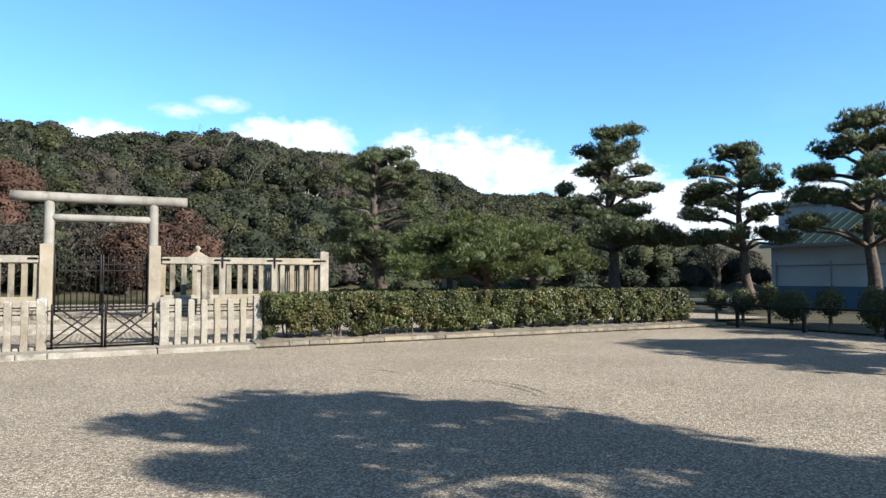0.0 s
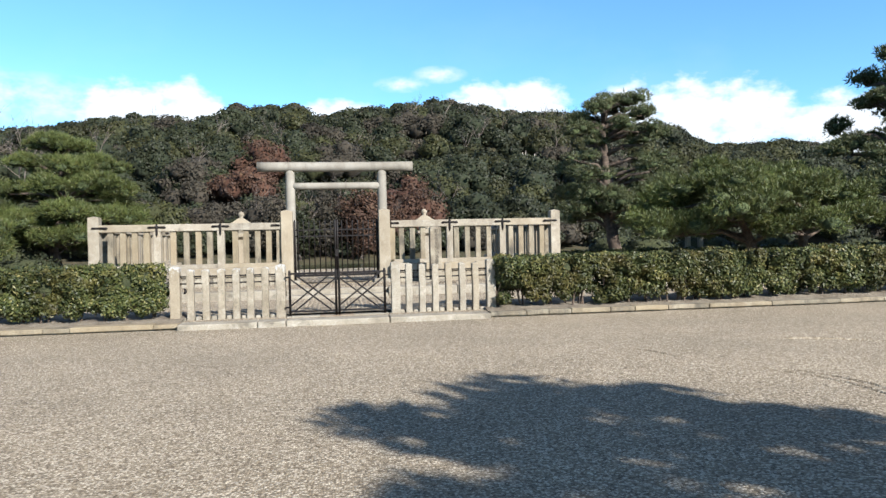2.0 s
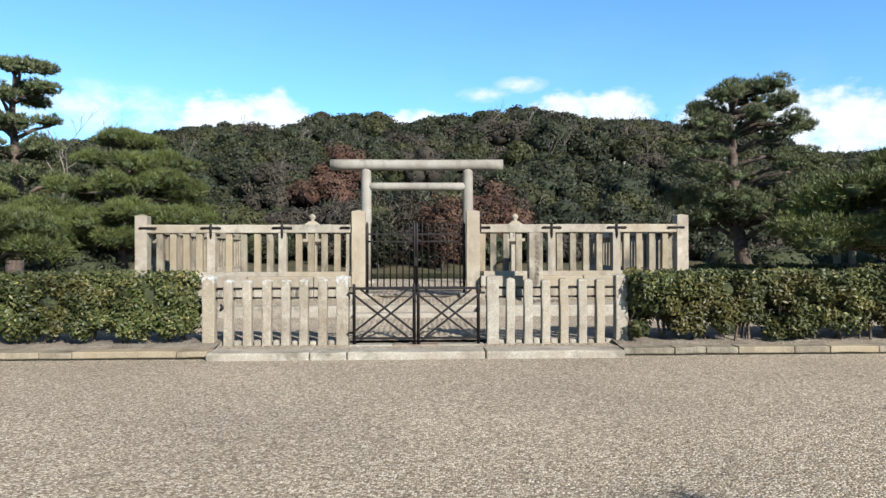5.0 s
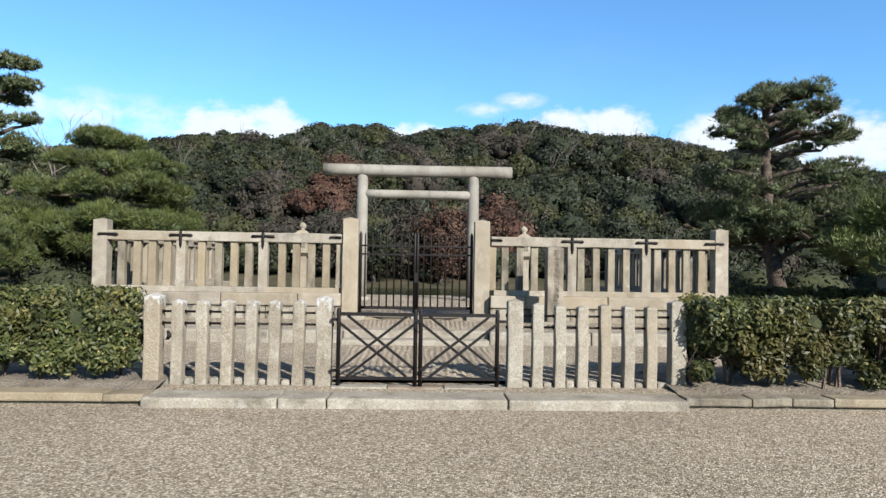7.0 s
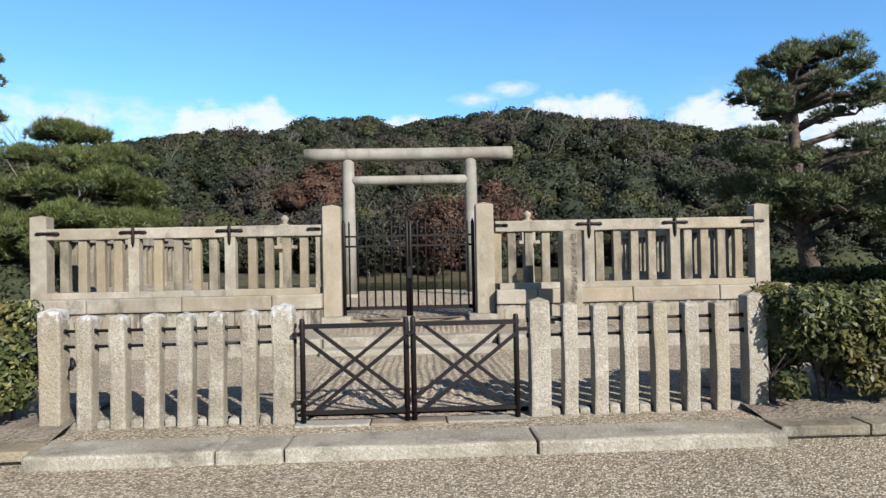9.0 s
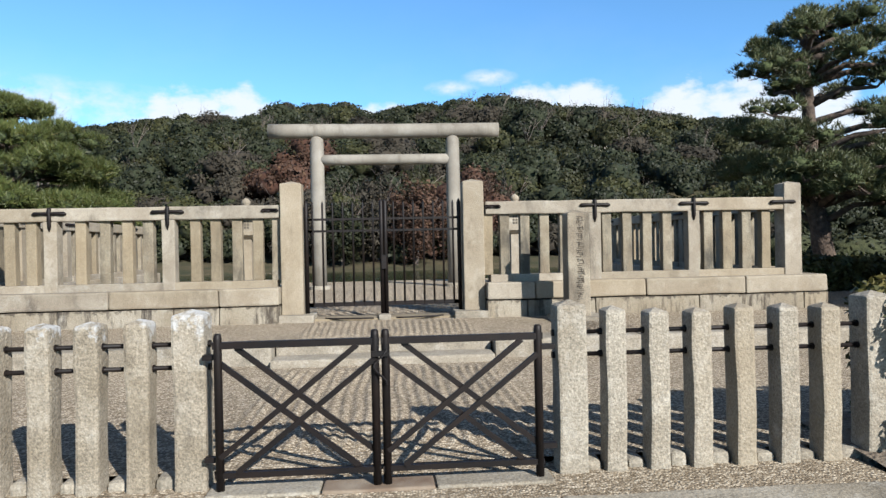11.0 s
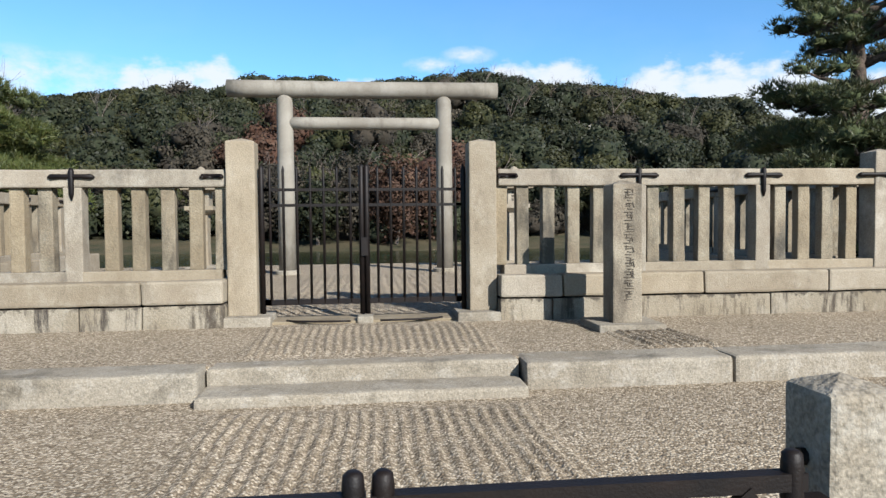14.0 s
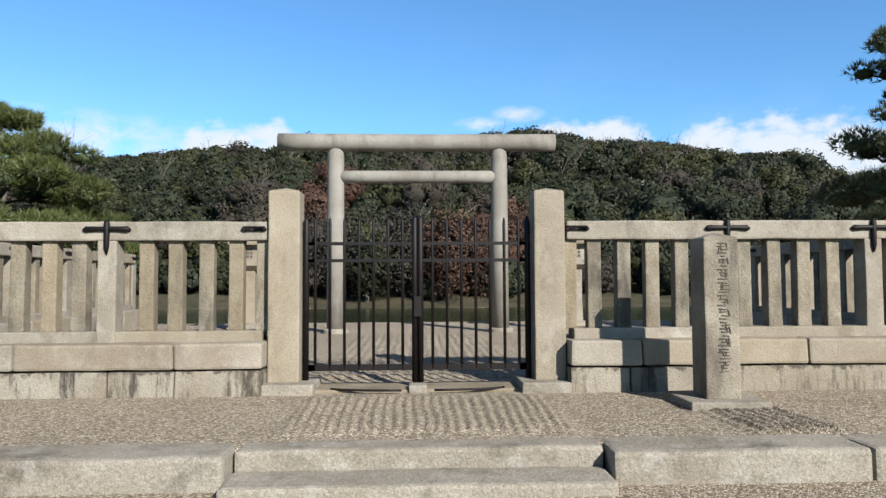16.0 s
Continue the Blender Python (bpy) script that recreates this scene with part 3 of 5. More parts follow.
# ---- terrace and kerbs ----
terrace = tagged(new("ground_terrace", mesh_from("ground_terrace",
                 [(x, y, z) for z in (0.0, 0.326) for x, y in ((-9.5, 18.2), (10.3, 18.2), (10.3, 31.5), (-9.5, 31.5))],
                 [(4, 5, 6, 7), (0, 1, 5, 4), (1, 2, 6, 5), (2, 3, 7, 6), (3, 0, 4, 7)], [GRAVEL])),
                 "raised terrace of pale gravel behind a stone kerb", "terrace", kind="structure")


def kerb_run(name, xs, y0, y1, z0, z1, label, mat=KERB, bevel=0.02):
    k = thing(name, label, "kerb", kind="structure")
    for a, b in zip(xs, xs[1:]):
        part("block", block(a + 0.006, b - 0.006, y0, y1, z0, z1, bevel, 0.012, 5), mat, k)
    return k


def steps(a, b, n):
    return [a + (b - a) * i / n for i in range(n + 1)]


kerb_run("kerb_gate", [-1.70, -0.40, 0.07, 1.83, 3.63], 13.52, 13.93, -0.05, 0.10, "broad pale granite kerb before the low gate", bevel=0.025)
def hedge_kerb(name, x0, x1, seed):
    """Short worn blocks of uneven length on a set-back footing."""
    rr = random.Random(seed)
    k = thing(name, "weathered granite kerb along the hedge", "kerb", kind="structure")
    x = x0
    while x < x1 - 0.3:
        e = min(x + rr.choice((0.45, 0.7, 0.9, 1.15, 1.35)) * rr.uniform(0.9, 1.1), x1)
        dy, dz = rr.uniform(-0.006, 0.006), rr.uniform(-0.006, 0.006)
        part("block", block(x + 0.004, e - 0.004, 13.64 + dy, 13.90, 0.026, 0.105 + dz, 0.016, 0.010, 3), STONE_OLD, k)
        x = e
    part("footing", block(x0, x1, 13.70, 13.88, -0.05, 0.03, 0.0), STONE_OLD, k)


hedge_kerb("kerb_west", -22.3, -1.71, 3)
hedge_kerb("kerb_east", 3.64, 16.9, 4)
kerb_run("kerb_terrace_west", [-9.5, -7.2, -5.4, -3.7, -2.0, -0.28], 17.92, 18.34, -0.05, 0.335, "thick granite kerb of the terrace", bevel=0.035)
kerb_run("kerb_terrace_east", [2.12, 3.79, 5.5, 7.2, 8.8, 10.3], 17.92, 18.34, -0.05, 0.335, "thick granite kerb of the terrace", bevel=0.035)
gate_steps = thing("stairs", "two broad granite steps up to the terrace", "steps", kind="structure")
part("upper_step", block(-0.27, 2.11, 18.10, 18.36, -0.05, 0.33, 0.03, 0.010, 6), KERB, gate_steps)
part("lower_step", block(-0.27, 2.10, 17.72, 18.098, -0.05, 0.205, 0.03, 0.010, 6), KERB, gate_steps)


# ---- low front fence and gate ----
def low_fence(name, big, small, label, stone):
    f = thing(name, label, "fence", "low stone fences")
    for x in big:
        ob = part("end_post", post(0.17, 0.16, 1.06 + random.uniform(-0.01, 0.01), 0.032, 0.016, 0.011), stone, f)
        ob.location = (x, 14.35, -0.015)
    for x in small:
        ob = part("post", post(0.122, 0.14, 1.01 + random.uniform(-0.012, 0.012), 0.026, 0.018, 0.012), stone, f)
        ob.location = (x, 14.345, -0.015)
        ob.rotation_euler = (radians(random.uniform(-0.5, 0.5)), radians(random.uniform(-0.5, 0.5)), 0)
    every = sorted(big + small)
    for a, b in zip(every, every[1:]):
        part("base_stone", block(a + 0.075, b - 0.075, 14.32, 14.48, -0.02, 0.15 + random.uniform(-0.02, 0.01), 0.03, 0.01), KERB, f)
    for z in (0.86, 0.735):
        part("iron_bar", tube("iron_bar", [(every[0], 14.35, z), (every[-1], 14.35, z)], 0.013, IRON), IRON, f, "thin dark iron bar")
        for x in every:
            V, F = [], []
            tube_data([(x - (0.10 if x in big else 0.076), 14.35, z), (x + (0.10 if x in big else 0.076), 14.35, z)], [0.02, 0.02], 8, True, V, F)
            part("collar", mesh_from("collar", V, F, [IRON]), IRON, f)
    return f


west_fence = low_fence("stone_fence", [-1.89, -0.07], [-1.628, -1.365, -1.105, -0.848, -0.605, -0.345], "low granite post fence with lichen on worn tops and iron bars", POST_LICHEN)
part("hook", tube("hook", [(-1.72, 14.28, 0.655), (-1.70, 14.26, 0.63), (-1.695, 14.255, 0.60), (-1.715, 14.26, 0.575), (-1.735, 14.27, 0.565)], [0.012, 0.02, 0.024, 0.018, 0.008], IRON, 8), IRON, west_fence, "small black iron hook")
low_fence("stone_fence", [2.005, 3.805], [2.25, 2.50, 2.748, 3.005, 3.262, 3.512], "low granite post fence with clean edges and iron bars", POST)


def bar_box(a, b, w, d):
    """A flat bar from a to b in the xz plane, w wide, d deep."""
    a, b = Vector(a), Vector(b)
    t = (b - a).normalized()
    n = Vector((-t.z, 0, t.x)) * w / 2
    y = Vector((0, d / 2, 0))
    V = [p + s * n + r * y for p in (a, b) for s, r in ((-1, -1), (1, -1), (1, 1), (-1, 1))]
    F = [(0, 1, 2, 3), (7, 6, 5, 4), (0, 4, 5, 1), (1, 5, 6, 2), (2, 6, 7, 3), (3, 7, 4, 0)]
    return mesh_from("bar", V, F, [IRON])


def low_gate():
    g = thing("iron_gate", "low black iron double gate with crossed bars, closed", "gate")
    y = 14.21
    for x0, x1 in ((0.075, 0.941), (0.949, 1.82)):
        leaf = part("gate_leaf", bar_box((x0, y, 0.865), (x1, y, 0.865), 0.036, 0.036), IRON, g)
        part("bottom_rail", bar_box((x0, y, 0.185), (x1, y, 0.185), 0.03, 0.03), IRON, leaf)
        for x in (x0 + 0.024, x1 - 0.024):
            s = part("stile", tube("stile", [(x, y, 0.10), (x, y, 0.895), (x, y, 0.92), (x, y, 0.927)], [0.0225, 0.0225, 0.02, 0.012], IRON, 10), IRON, leaf)
        xa, xb, za, zb = x0 + 0.03, x1 - 0.03, 0.20, 0.85
        dx, dz = 0.085, 0.08
        for k, (p, q) in enumerate((((xa + dx, za), (xb, zb - dz)), ((xa, za + dz), (xb - dx, zb)), ((xa, zb - dz), (xb - dx, za)), ((xa + dx, zb), (xb, za + dz)))):
            yy = y - 0.012 if k < 2 else y + 0.012
            part("cross_bar", bar_box((p[0], yy, p[1]), (q[0], yy, q[1]), 0.028, 0.022), IRON, leaf)
    V, F = [], []
    for i in range(10):
        a = i * 0.62
        z = 0.82 - i * 0.018
        tube_data([(0.945 + 0.035 * math.cos(a), y - 0.035, z), (0.945 + 0.035 * math.cos(a + 0.9), y - 0.04, z - 0.02)], [0.006, 0.006], 6, True, V, F)
    part("chain", mesh_from("chain", V, F, [IRON]), IRON, g, "short iron chain round the stiles")
    part("hasp", bar_box((0.90, y - 0.03, 0.80), (0.99, y - 0.03, 0.80), 0.03, 0.015), IRON, g)
    for xa, xb in ((0.015, 0.08), (1.815, 1.895)):
        for z in (0.80, 0.26):
            part("hinge", bar_box((xa, y + 0.035, z), (xb, y + 0.035, z), 0.028, 0.04), IRON, g)
    return g


low_gate()
sill = thing("gate_sill", "narrow rust-stained stone sill under the low gate", "sill")
for a, b, mt in ((0.03, 0.62, KERB), (0.63, 1.22, RUST), (1.23, 1.86, KERB)):
    part("block", block(a, b, 14.13, 14.33, -0.02, 0.105, 0.012, 0.006, 3), mt, sill)


# ---- high fence on the terrace ----
def strap(x, z, y, cross=True, parent=None, half=0.23):
    """Iron strap on the rail with round ends, and a tongue down the post."""
    p = part("bracket", tube("bracket", [(x - half, y, z - 0.012), (x - half + 0.03, y, z - 0.004), (x - 0.1, y, z), (x + 0.1, y, z), (x + half - 0.03, y, z - 0.004), (x + half, y, z - 0.012)],
             [0.012, 0.03, 0.024, 0.024, 0.03, 0.012], IRON, 8), IRON, parent, "black iron strap")
    if cross:
        part("tongue", tube("tongue", [(x, y, z + 0.085), (x, y, z + 0.05), (x, y, z - 0.18), (x, y, z - 0.25)], [0.02, 0.03, 0.026, 0.008], IRON, 8), IRON, p)


def high_fence(name, x0, x1, posts, slats, end_x, upper, lower, label):
    f = thing(name, label, "fence", "high stone fences")
    for a, b in zip(lower, lower[1:]):
        part("footing_block", block(a + 0.006, b - 0.006, 20.175, 20.95, 0.28, 0.563, 0.014, 0.012, 4), FOOTING, f)
    for a, b in zip(upper, upper[1:]):
        part("wall_block", block(a + 0.006, b - 0.006, 20.15, 20.96, 0.580, 0.825, 0.026, 0.012, 5), STONE, f)
    xs = sorted([x0] + posts + [x1])
    for a, b in zip(xs, xs[1:]):
        part("sill", block(a + 0.06, b - 0.06, 20.40, 20.66, 0.80, 0.925, 0.012, 0.005, 3), STONE, f)
        part("top_rail", block(a + 0.001, b - 0.001, 20.40, 20.64, 1.81, 2.0, 0.02, 0.008, 5), STONE, f)
    for x in posts:
        ob = part("post", block(-0.09, 0.09, -0.09, 0.09, 0, 1.01, 0.012, 0.006, 4), STONE, f)
        ob.location = (x, 20.49, 0.80)
        strap(x, 1.925, 20.388, True, f)
    for x in slats:
        ob = part("slat", SLAT, None, f)
        ob.location = (x, 20.52, 0.92)
        ob.rotation_euler = (radians(random.uniform(-0.4, 0.4)), radians(random.uniform(-0.5, 0.5)), radians(random.uniform(-3, 3)))
    ob = part("end_post", post(0.27, 0.27, 1.43, 0.04, 0.014, 0.006), STONE, f)
    ob.location = (end_x, 20.52, 0.81)
    s = -1 if end_x > 1 else 1
    strap(end_x + s * 0.16, 1.925, 20.375, False, f, 0.2)
    strap(-0.70 if end_x < 1 else 2.5, 1.925, 20.388, False, f, 0.12)
    return f


bm = block(-0.072, 0.072, -0.065, 0.065, 0, 0.90, 0.014, 0.006, 4)
SLAT = bpy.data.meshes.new("slat")
bm.to_mesh(SLAT)
bm.free()
SLAT.materials.append(STONE_OLD)

high_fence("stone_fence", -5.28, -0.56, [-3.72, -2.12], [-0.62, -0.89, -1.18, -1.48, -1.76, -2.41, -2.70, -3.01, -3.34, -4.0, -4.29, -4.59, -4.89], -5.28,
           [-5.72, -4.4, -2.86, -1.38, -0.56], [-5.74, -5.0, -3.55, -2.0, -1.38, -0.56], "tall granite slat fence on a coursed stone wall")
high_fence("stone_fence", 2.40, 7.08, [4.03, 5.54], [2.43, 2.69, 2.985, 3.28, 3.58, 4.23, 4.54, 4.84, 5.15, 5.79, 6.09, 6.39, 6.69], 7.08,
           [2.37, 3.07, 4.7, 6.2, 7.46], [2.37, 2.95, 3.95, 5.5, 7.1, 7.48], "tall granite slat fence on a coursed stone wall")


def side_fence(name, x, label):
    """The fence's return beside the court, running back from the end post."""
    f = thing(name, label, "fence", "high stone fences")
    y = 20.98
    while y < 28.4:
        y2 = min(y + 1.6, 28.5)
        part("wall_block", block(x - 0.36, x + 0.36, y + 0.004, y2 - 0.004, 0.28, 0.825, 0.02, 0.005, 3), STONE, f)
        part("sill", block(x - 0.12, x + 0.12, y + 0.1, y2 - 0.1, 0.80, 0.925, 0.012, 0.004), STONE, f)
        part("top_rail", block(x - 0.12, x + 0.12, y + 0.002, y2 - 0.002, 1.81, 2.0, 0.02, 0.006, 3), STONE, f)
        ob = part("post", block(-0.09, 0.09, -0.09, 0.09, 0, 1.01, 0.012, 0.005), STONE, f)
        ob.location = (x, y2, 0.80)
        b = part("bracket", tube("bracket", [(x + s, y2 + d, 1.92) for s in (0.13 if x < 0 else -0.13,) for d in (-0.22, -0.19, 0.19, 0.22)], [0.01, 0.028, 0.028, 0.01], IRON, 8), IRON, f, "black iron strap")
        for k in range(4):
            yy = y + 0.32 + k * 0.32
            if yy < y2 - 0.15:
                ob = part("slat", SLAT, None, f)
                ob.location = (x, yy, 0.92)
        y = y2
    return f


side_fence("stone_fence", -5.28, "granite slat fence running back along the court, sunlit")
side_fence("stone_fence", 7.08, "granite slat fence running back along the court, in shade")


# ---- tall gate posts and gate ----
for x, lab in ((-0.40, "tall square granite gate post with a low pointed top"), (2.215, "tall square granite gate post with a low pointed top")):
    gp = thing("gate_post", lab, "gate post", "tall gate posts")
    part("shaft", post(0.305, 0.30, 1.92, 0.045, 0.016, 0.006), STONE, gp).location = (x, 20.50, 0.42)
    s = 0.06 if x < 1 else -0.06
    part("plinth", block(x + s - 0.25, x + s + 0.25, 20.18, 20.74, 0.28, 0.425, 0.015, 0.006), KERB, gp)


def tall_gate():
    g = thing("iron_gate", "tall black iron double gate of upright bars, closed", "gate")
    y = 20.50
    xs = [-0.115, 0.03, 0.175, 0.32, 0.465, 0.61, 0.755]
    mid = 0.905
    for side in (-1, 1):
        X = [mid + side * (mid - x) for x in xs]
        xa, xb = sorted((X[0] + side * 0.09, mid + side * 0.035))
        leaf = part("gate_leaf", bar_box((xa, y, 1.78), (xb, y, 1.78), 0.032, 0.03), IRON, g)
        for z, w in ((1.61, 0.032), (0.545, 0.06)):
            part("rail", bar_box((xa, y, z), (xb, y, z), w, 0.03), IRON, leaf)
        for k, x in enumerate(X):
            part("bar", tube("bar", [(x, y - 0.002, 0.53), (x, y - 0.002, 2.0), (x, y - 0.002, 2.04)], [0.0155, 0.0155, 0.005], IRON, 8), IRON, leaf)
        part("stile", tube("stile", [(mid + side * 0.029, y, 0.40), (mid + side * 0.029, y, 2.03), (mid + side * 0.029, y, 2.06)], [0.03, 0.03, 0.01], IRON, 8), IRON, leaf)
        xo = mid + side * (mid + 0.205)
        part("hanging_stile", tube("hanging_stile", [(xo, y, 0.42), (xo, y, 2.0), (xo, y, 2.06)], [0.03, 0.03, 0.008], IRON, 8), IRON, leaf)
        part("outer_rail", bar_box((min(xo, X[0]), y, 1.78), (max(xo, X[0]), y, 1.78), 0.032, 0.03), IRON, leaf)
        part("outer_rail", bar_box((min(xo, X[0]), y, 1.61), (max(xo, X[0]), y, 1.61), 0.032, 0.03), IRON, leaf)
        part("outer_rail", bar_box((min(xo, X[0]), y, 0.545), (max(xo, X[0]), y, 0.545), 0.06, 0.03), IRON, leaf)
    part("lock_plate", bar_box((mid, y - 0.045, 1.05), (mid, y - 0.045, 1.25), 0.07, 0.02), IRON, g)
    return g


tall_gate()
gs = thing("gate_sill", "dark worn stone sill under the tall gate", "sill")
part("slab", block(-0.14, 1.95, 20.30, 20.80, 0.25, 0.355, 0.01, 0.006, 6), STONE_OLD, gs)
part("stop_stone", block(0.82, 0.99, 20.26, 20.46, 0.28, 0.40, 0.015, 0.004), KERB, gs)
for side in (-1, 1):
    pts = [(0.905 + side * (0.12 + 0.75 * math.sin(t)), 20.28 - 0.55 * (math.cos(t) - 0.6) * 0.35, 0.362) for t in np.linspace(0.05, 1.3, 8)]
    part("track", tube("track", pts, 0.012, IRON, 6), IRON, gs, "curved iron gate track")


# ---- inscribed pillar ----
def pillar():
    p = thing("inscribed_pillar", "square weathered granite pillar with carved writing down its front, on a slab", "monument")
    part("shaft", post(0.30, 0.29, 1.42, 0.05, 0.016, 0.006), PILLAR, p).location = (3.485, 19.50, 0.39)
    part("slab", block(3.15, 3.83, 19.22, 19.82, 0.28, 0.395, 0.015, 0.006, 3), KERB, p)
    rng = random.Random(4)
    for k in range(10):
        z = 1.67 - k * 0.112
        V, F = [], []
        for j in range(7):
            if j < 4:
                a = (3.50 + rng.uniform(-0.055, -0.012), z + 0.042 - j * 0.027)
                b = (3.50 + rng.uniform(0.014, 0.055), a[1] + rng.uniform(-0.006, 0.006))
            else:
                a = (3.50 + rng.uniform(-0.045, 0.045), z + rng.uniform(0.0, 0.05))
                b = (a[0] + rng.uniform(-0.014, 0.014), a[1] - rng.uniform(0.03, 0.06))
            tube_data([(a[0], 19.3515, a[1]), (b[0], 19.3515, b[1])], [0.0055, 0.004], 5, True, V, F)
        part("carved_mark", mesh_from("carved_mark", V, F, [CARVED]), CARVED, p)
    return p


CARVED = material("carved_groove", (0.045, 0.037, 0.028), (0.09, 0.075, 0.058), 20, 0.95, vary=0.05)
pillar()


# ---- torii ----
def torii():
    t = thing("torii", "tall pale stone torii of round columns and beams, weathered", "torii gate")
    V, F = tube_data([(-2.01 + 5.845 * i / 12, 27.93, 4.325 + 0.012 * abs(i - 6) / 6) for i in range(13)], [0.185 - 0.002 * (i % 3 == 1) for i in range(13)], 28)
    part("top_beam", mesh_from("top_beam", V, F, [TORII], True), TORII, t)
    for x, lean in ((-0.81, 0.0), (2.64, 0.0)):
        part("column", tube("column", [(x + lean, 27.93, 0.36), (x, 27.93, 2.2), (x, 27.93, 4.0), (x, 27.93, 4.12), (x, 27.93, 4.2)], [0.185, 0.18, 0.172, 0.16, 0.11], TORII, 28), TORII, t)
        part("plinth", tube("plinth", [(x, 27.93, 0.30), (x, 27.93, 0.40), (x, 27.93, 0.42)], [0.27, 0.27, 0.24], KERB, 24, False), KERB, t)
    part("tie_beam", tube("tie_beam", [(-0.81 + 3.45 * i / 6, 27.93, 3.60) for i in range(7)], 0.135, TORII, 24), TORII, t)
    return t


torii()


# ---- stone lanterns ----
def revolve(name, prof, x, y, mat, n=20, square=False):
    V, F = [], []
    n = 4 if square else n
    for r, z in prof:
        for k in range(n):
            a = 2 * math.pi * k / n + (math.pi / 4 if square else 0)
            s = math.sqrt(2) if square else 1
            V.append((x + r * s * math.cos(a), y + r * s * math.sin(a), z))
    for i in range(len(prof) - 1):
        for k in range(n):
            F.append((i * n + k, i * n + (k + 1) % n, (i + 1) * n + (k + 1) % n, (i + 1) * n + k))
    F.append(tuple(range(n))[::-1])
    F.append(tuple((len(prof) - 1) * n + k for k in range(n)))
    return mesh_from(name, V, F, [mat], not square)


def lantern(x, y):
    l = thing("stone_lantern", "pale granite lantern on a square shaft, with a ball finial", "stone lantern", "lanterns beside the torii")
    part("base", revolve("base", [(0.38, 0.28), (0.38, 0.44), (0.30, 0.50), (0.18, 0.54)], x, y, STONE, square=True), STONE, l)
    part("shaft", revolve("shaft", [(0.155, 0.52), (0.14, 1.0), (0.145, 1.66)], x, y, STONE, square=True), STONE, l)
    part("platform", revolve("platform", [(0.16, 1.64), (0.30, 1.74), (0.30, 1.83)], x, y, STONE, square=True), STONE, l)
    box = part("firebox", revolve("firebox", [(0.19, 1.825), (0.19, 2.2)], x, y, STONE, square=True), STONE, l)
    # dark plates on the closed firebox paint the shade of its window holes
    for i in range(-1, 2):
        for j in range(-1, 2):
            part("window_hole", block(x + i * 0.075 - 0.026, x + i * 0.075 + 0.026, y - 0.196, y - 0.18, 2.01 + j * 0.08 - 0.028, 2.01 + j * 0.08 + 0.028, 0), CARVED, box)
    part("roof", revolve("roof", [(0.36, 2.18), (0.38, 2.23), (0.24, 2.33), (0.10, 2.44)], x, y, STONE, square=True), STONE, l)
    part("finial", revolve("finial", [(0.06, 2.42), (0.08, 2.46), (0.06, 2.49), (0.115, 2.55), (0.12, 2.60), (0.08, 2.66), (0.02, 2.70)], x, y, STONE), STONE, l, "round stone finial")


lantern(-2.68, 28.3)
lantern(4.3, 28.3)


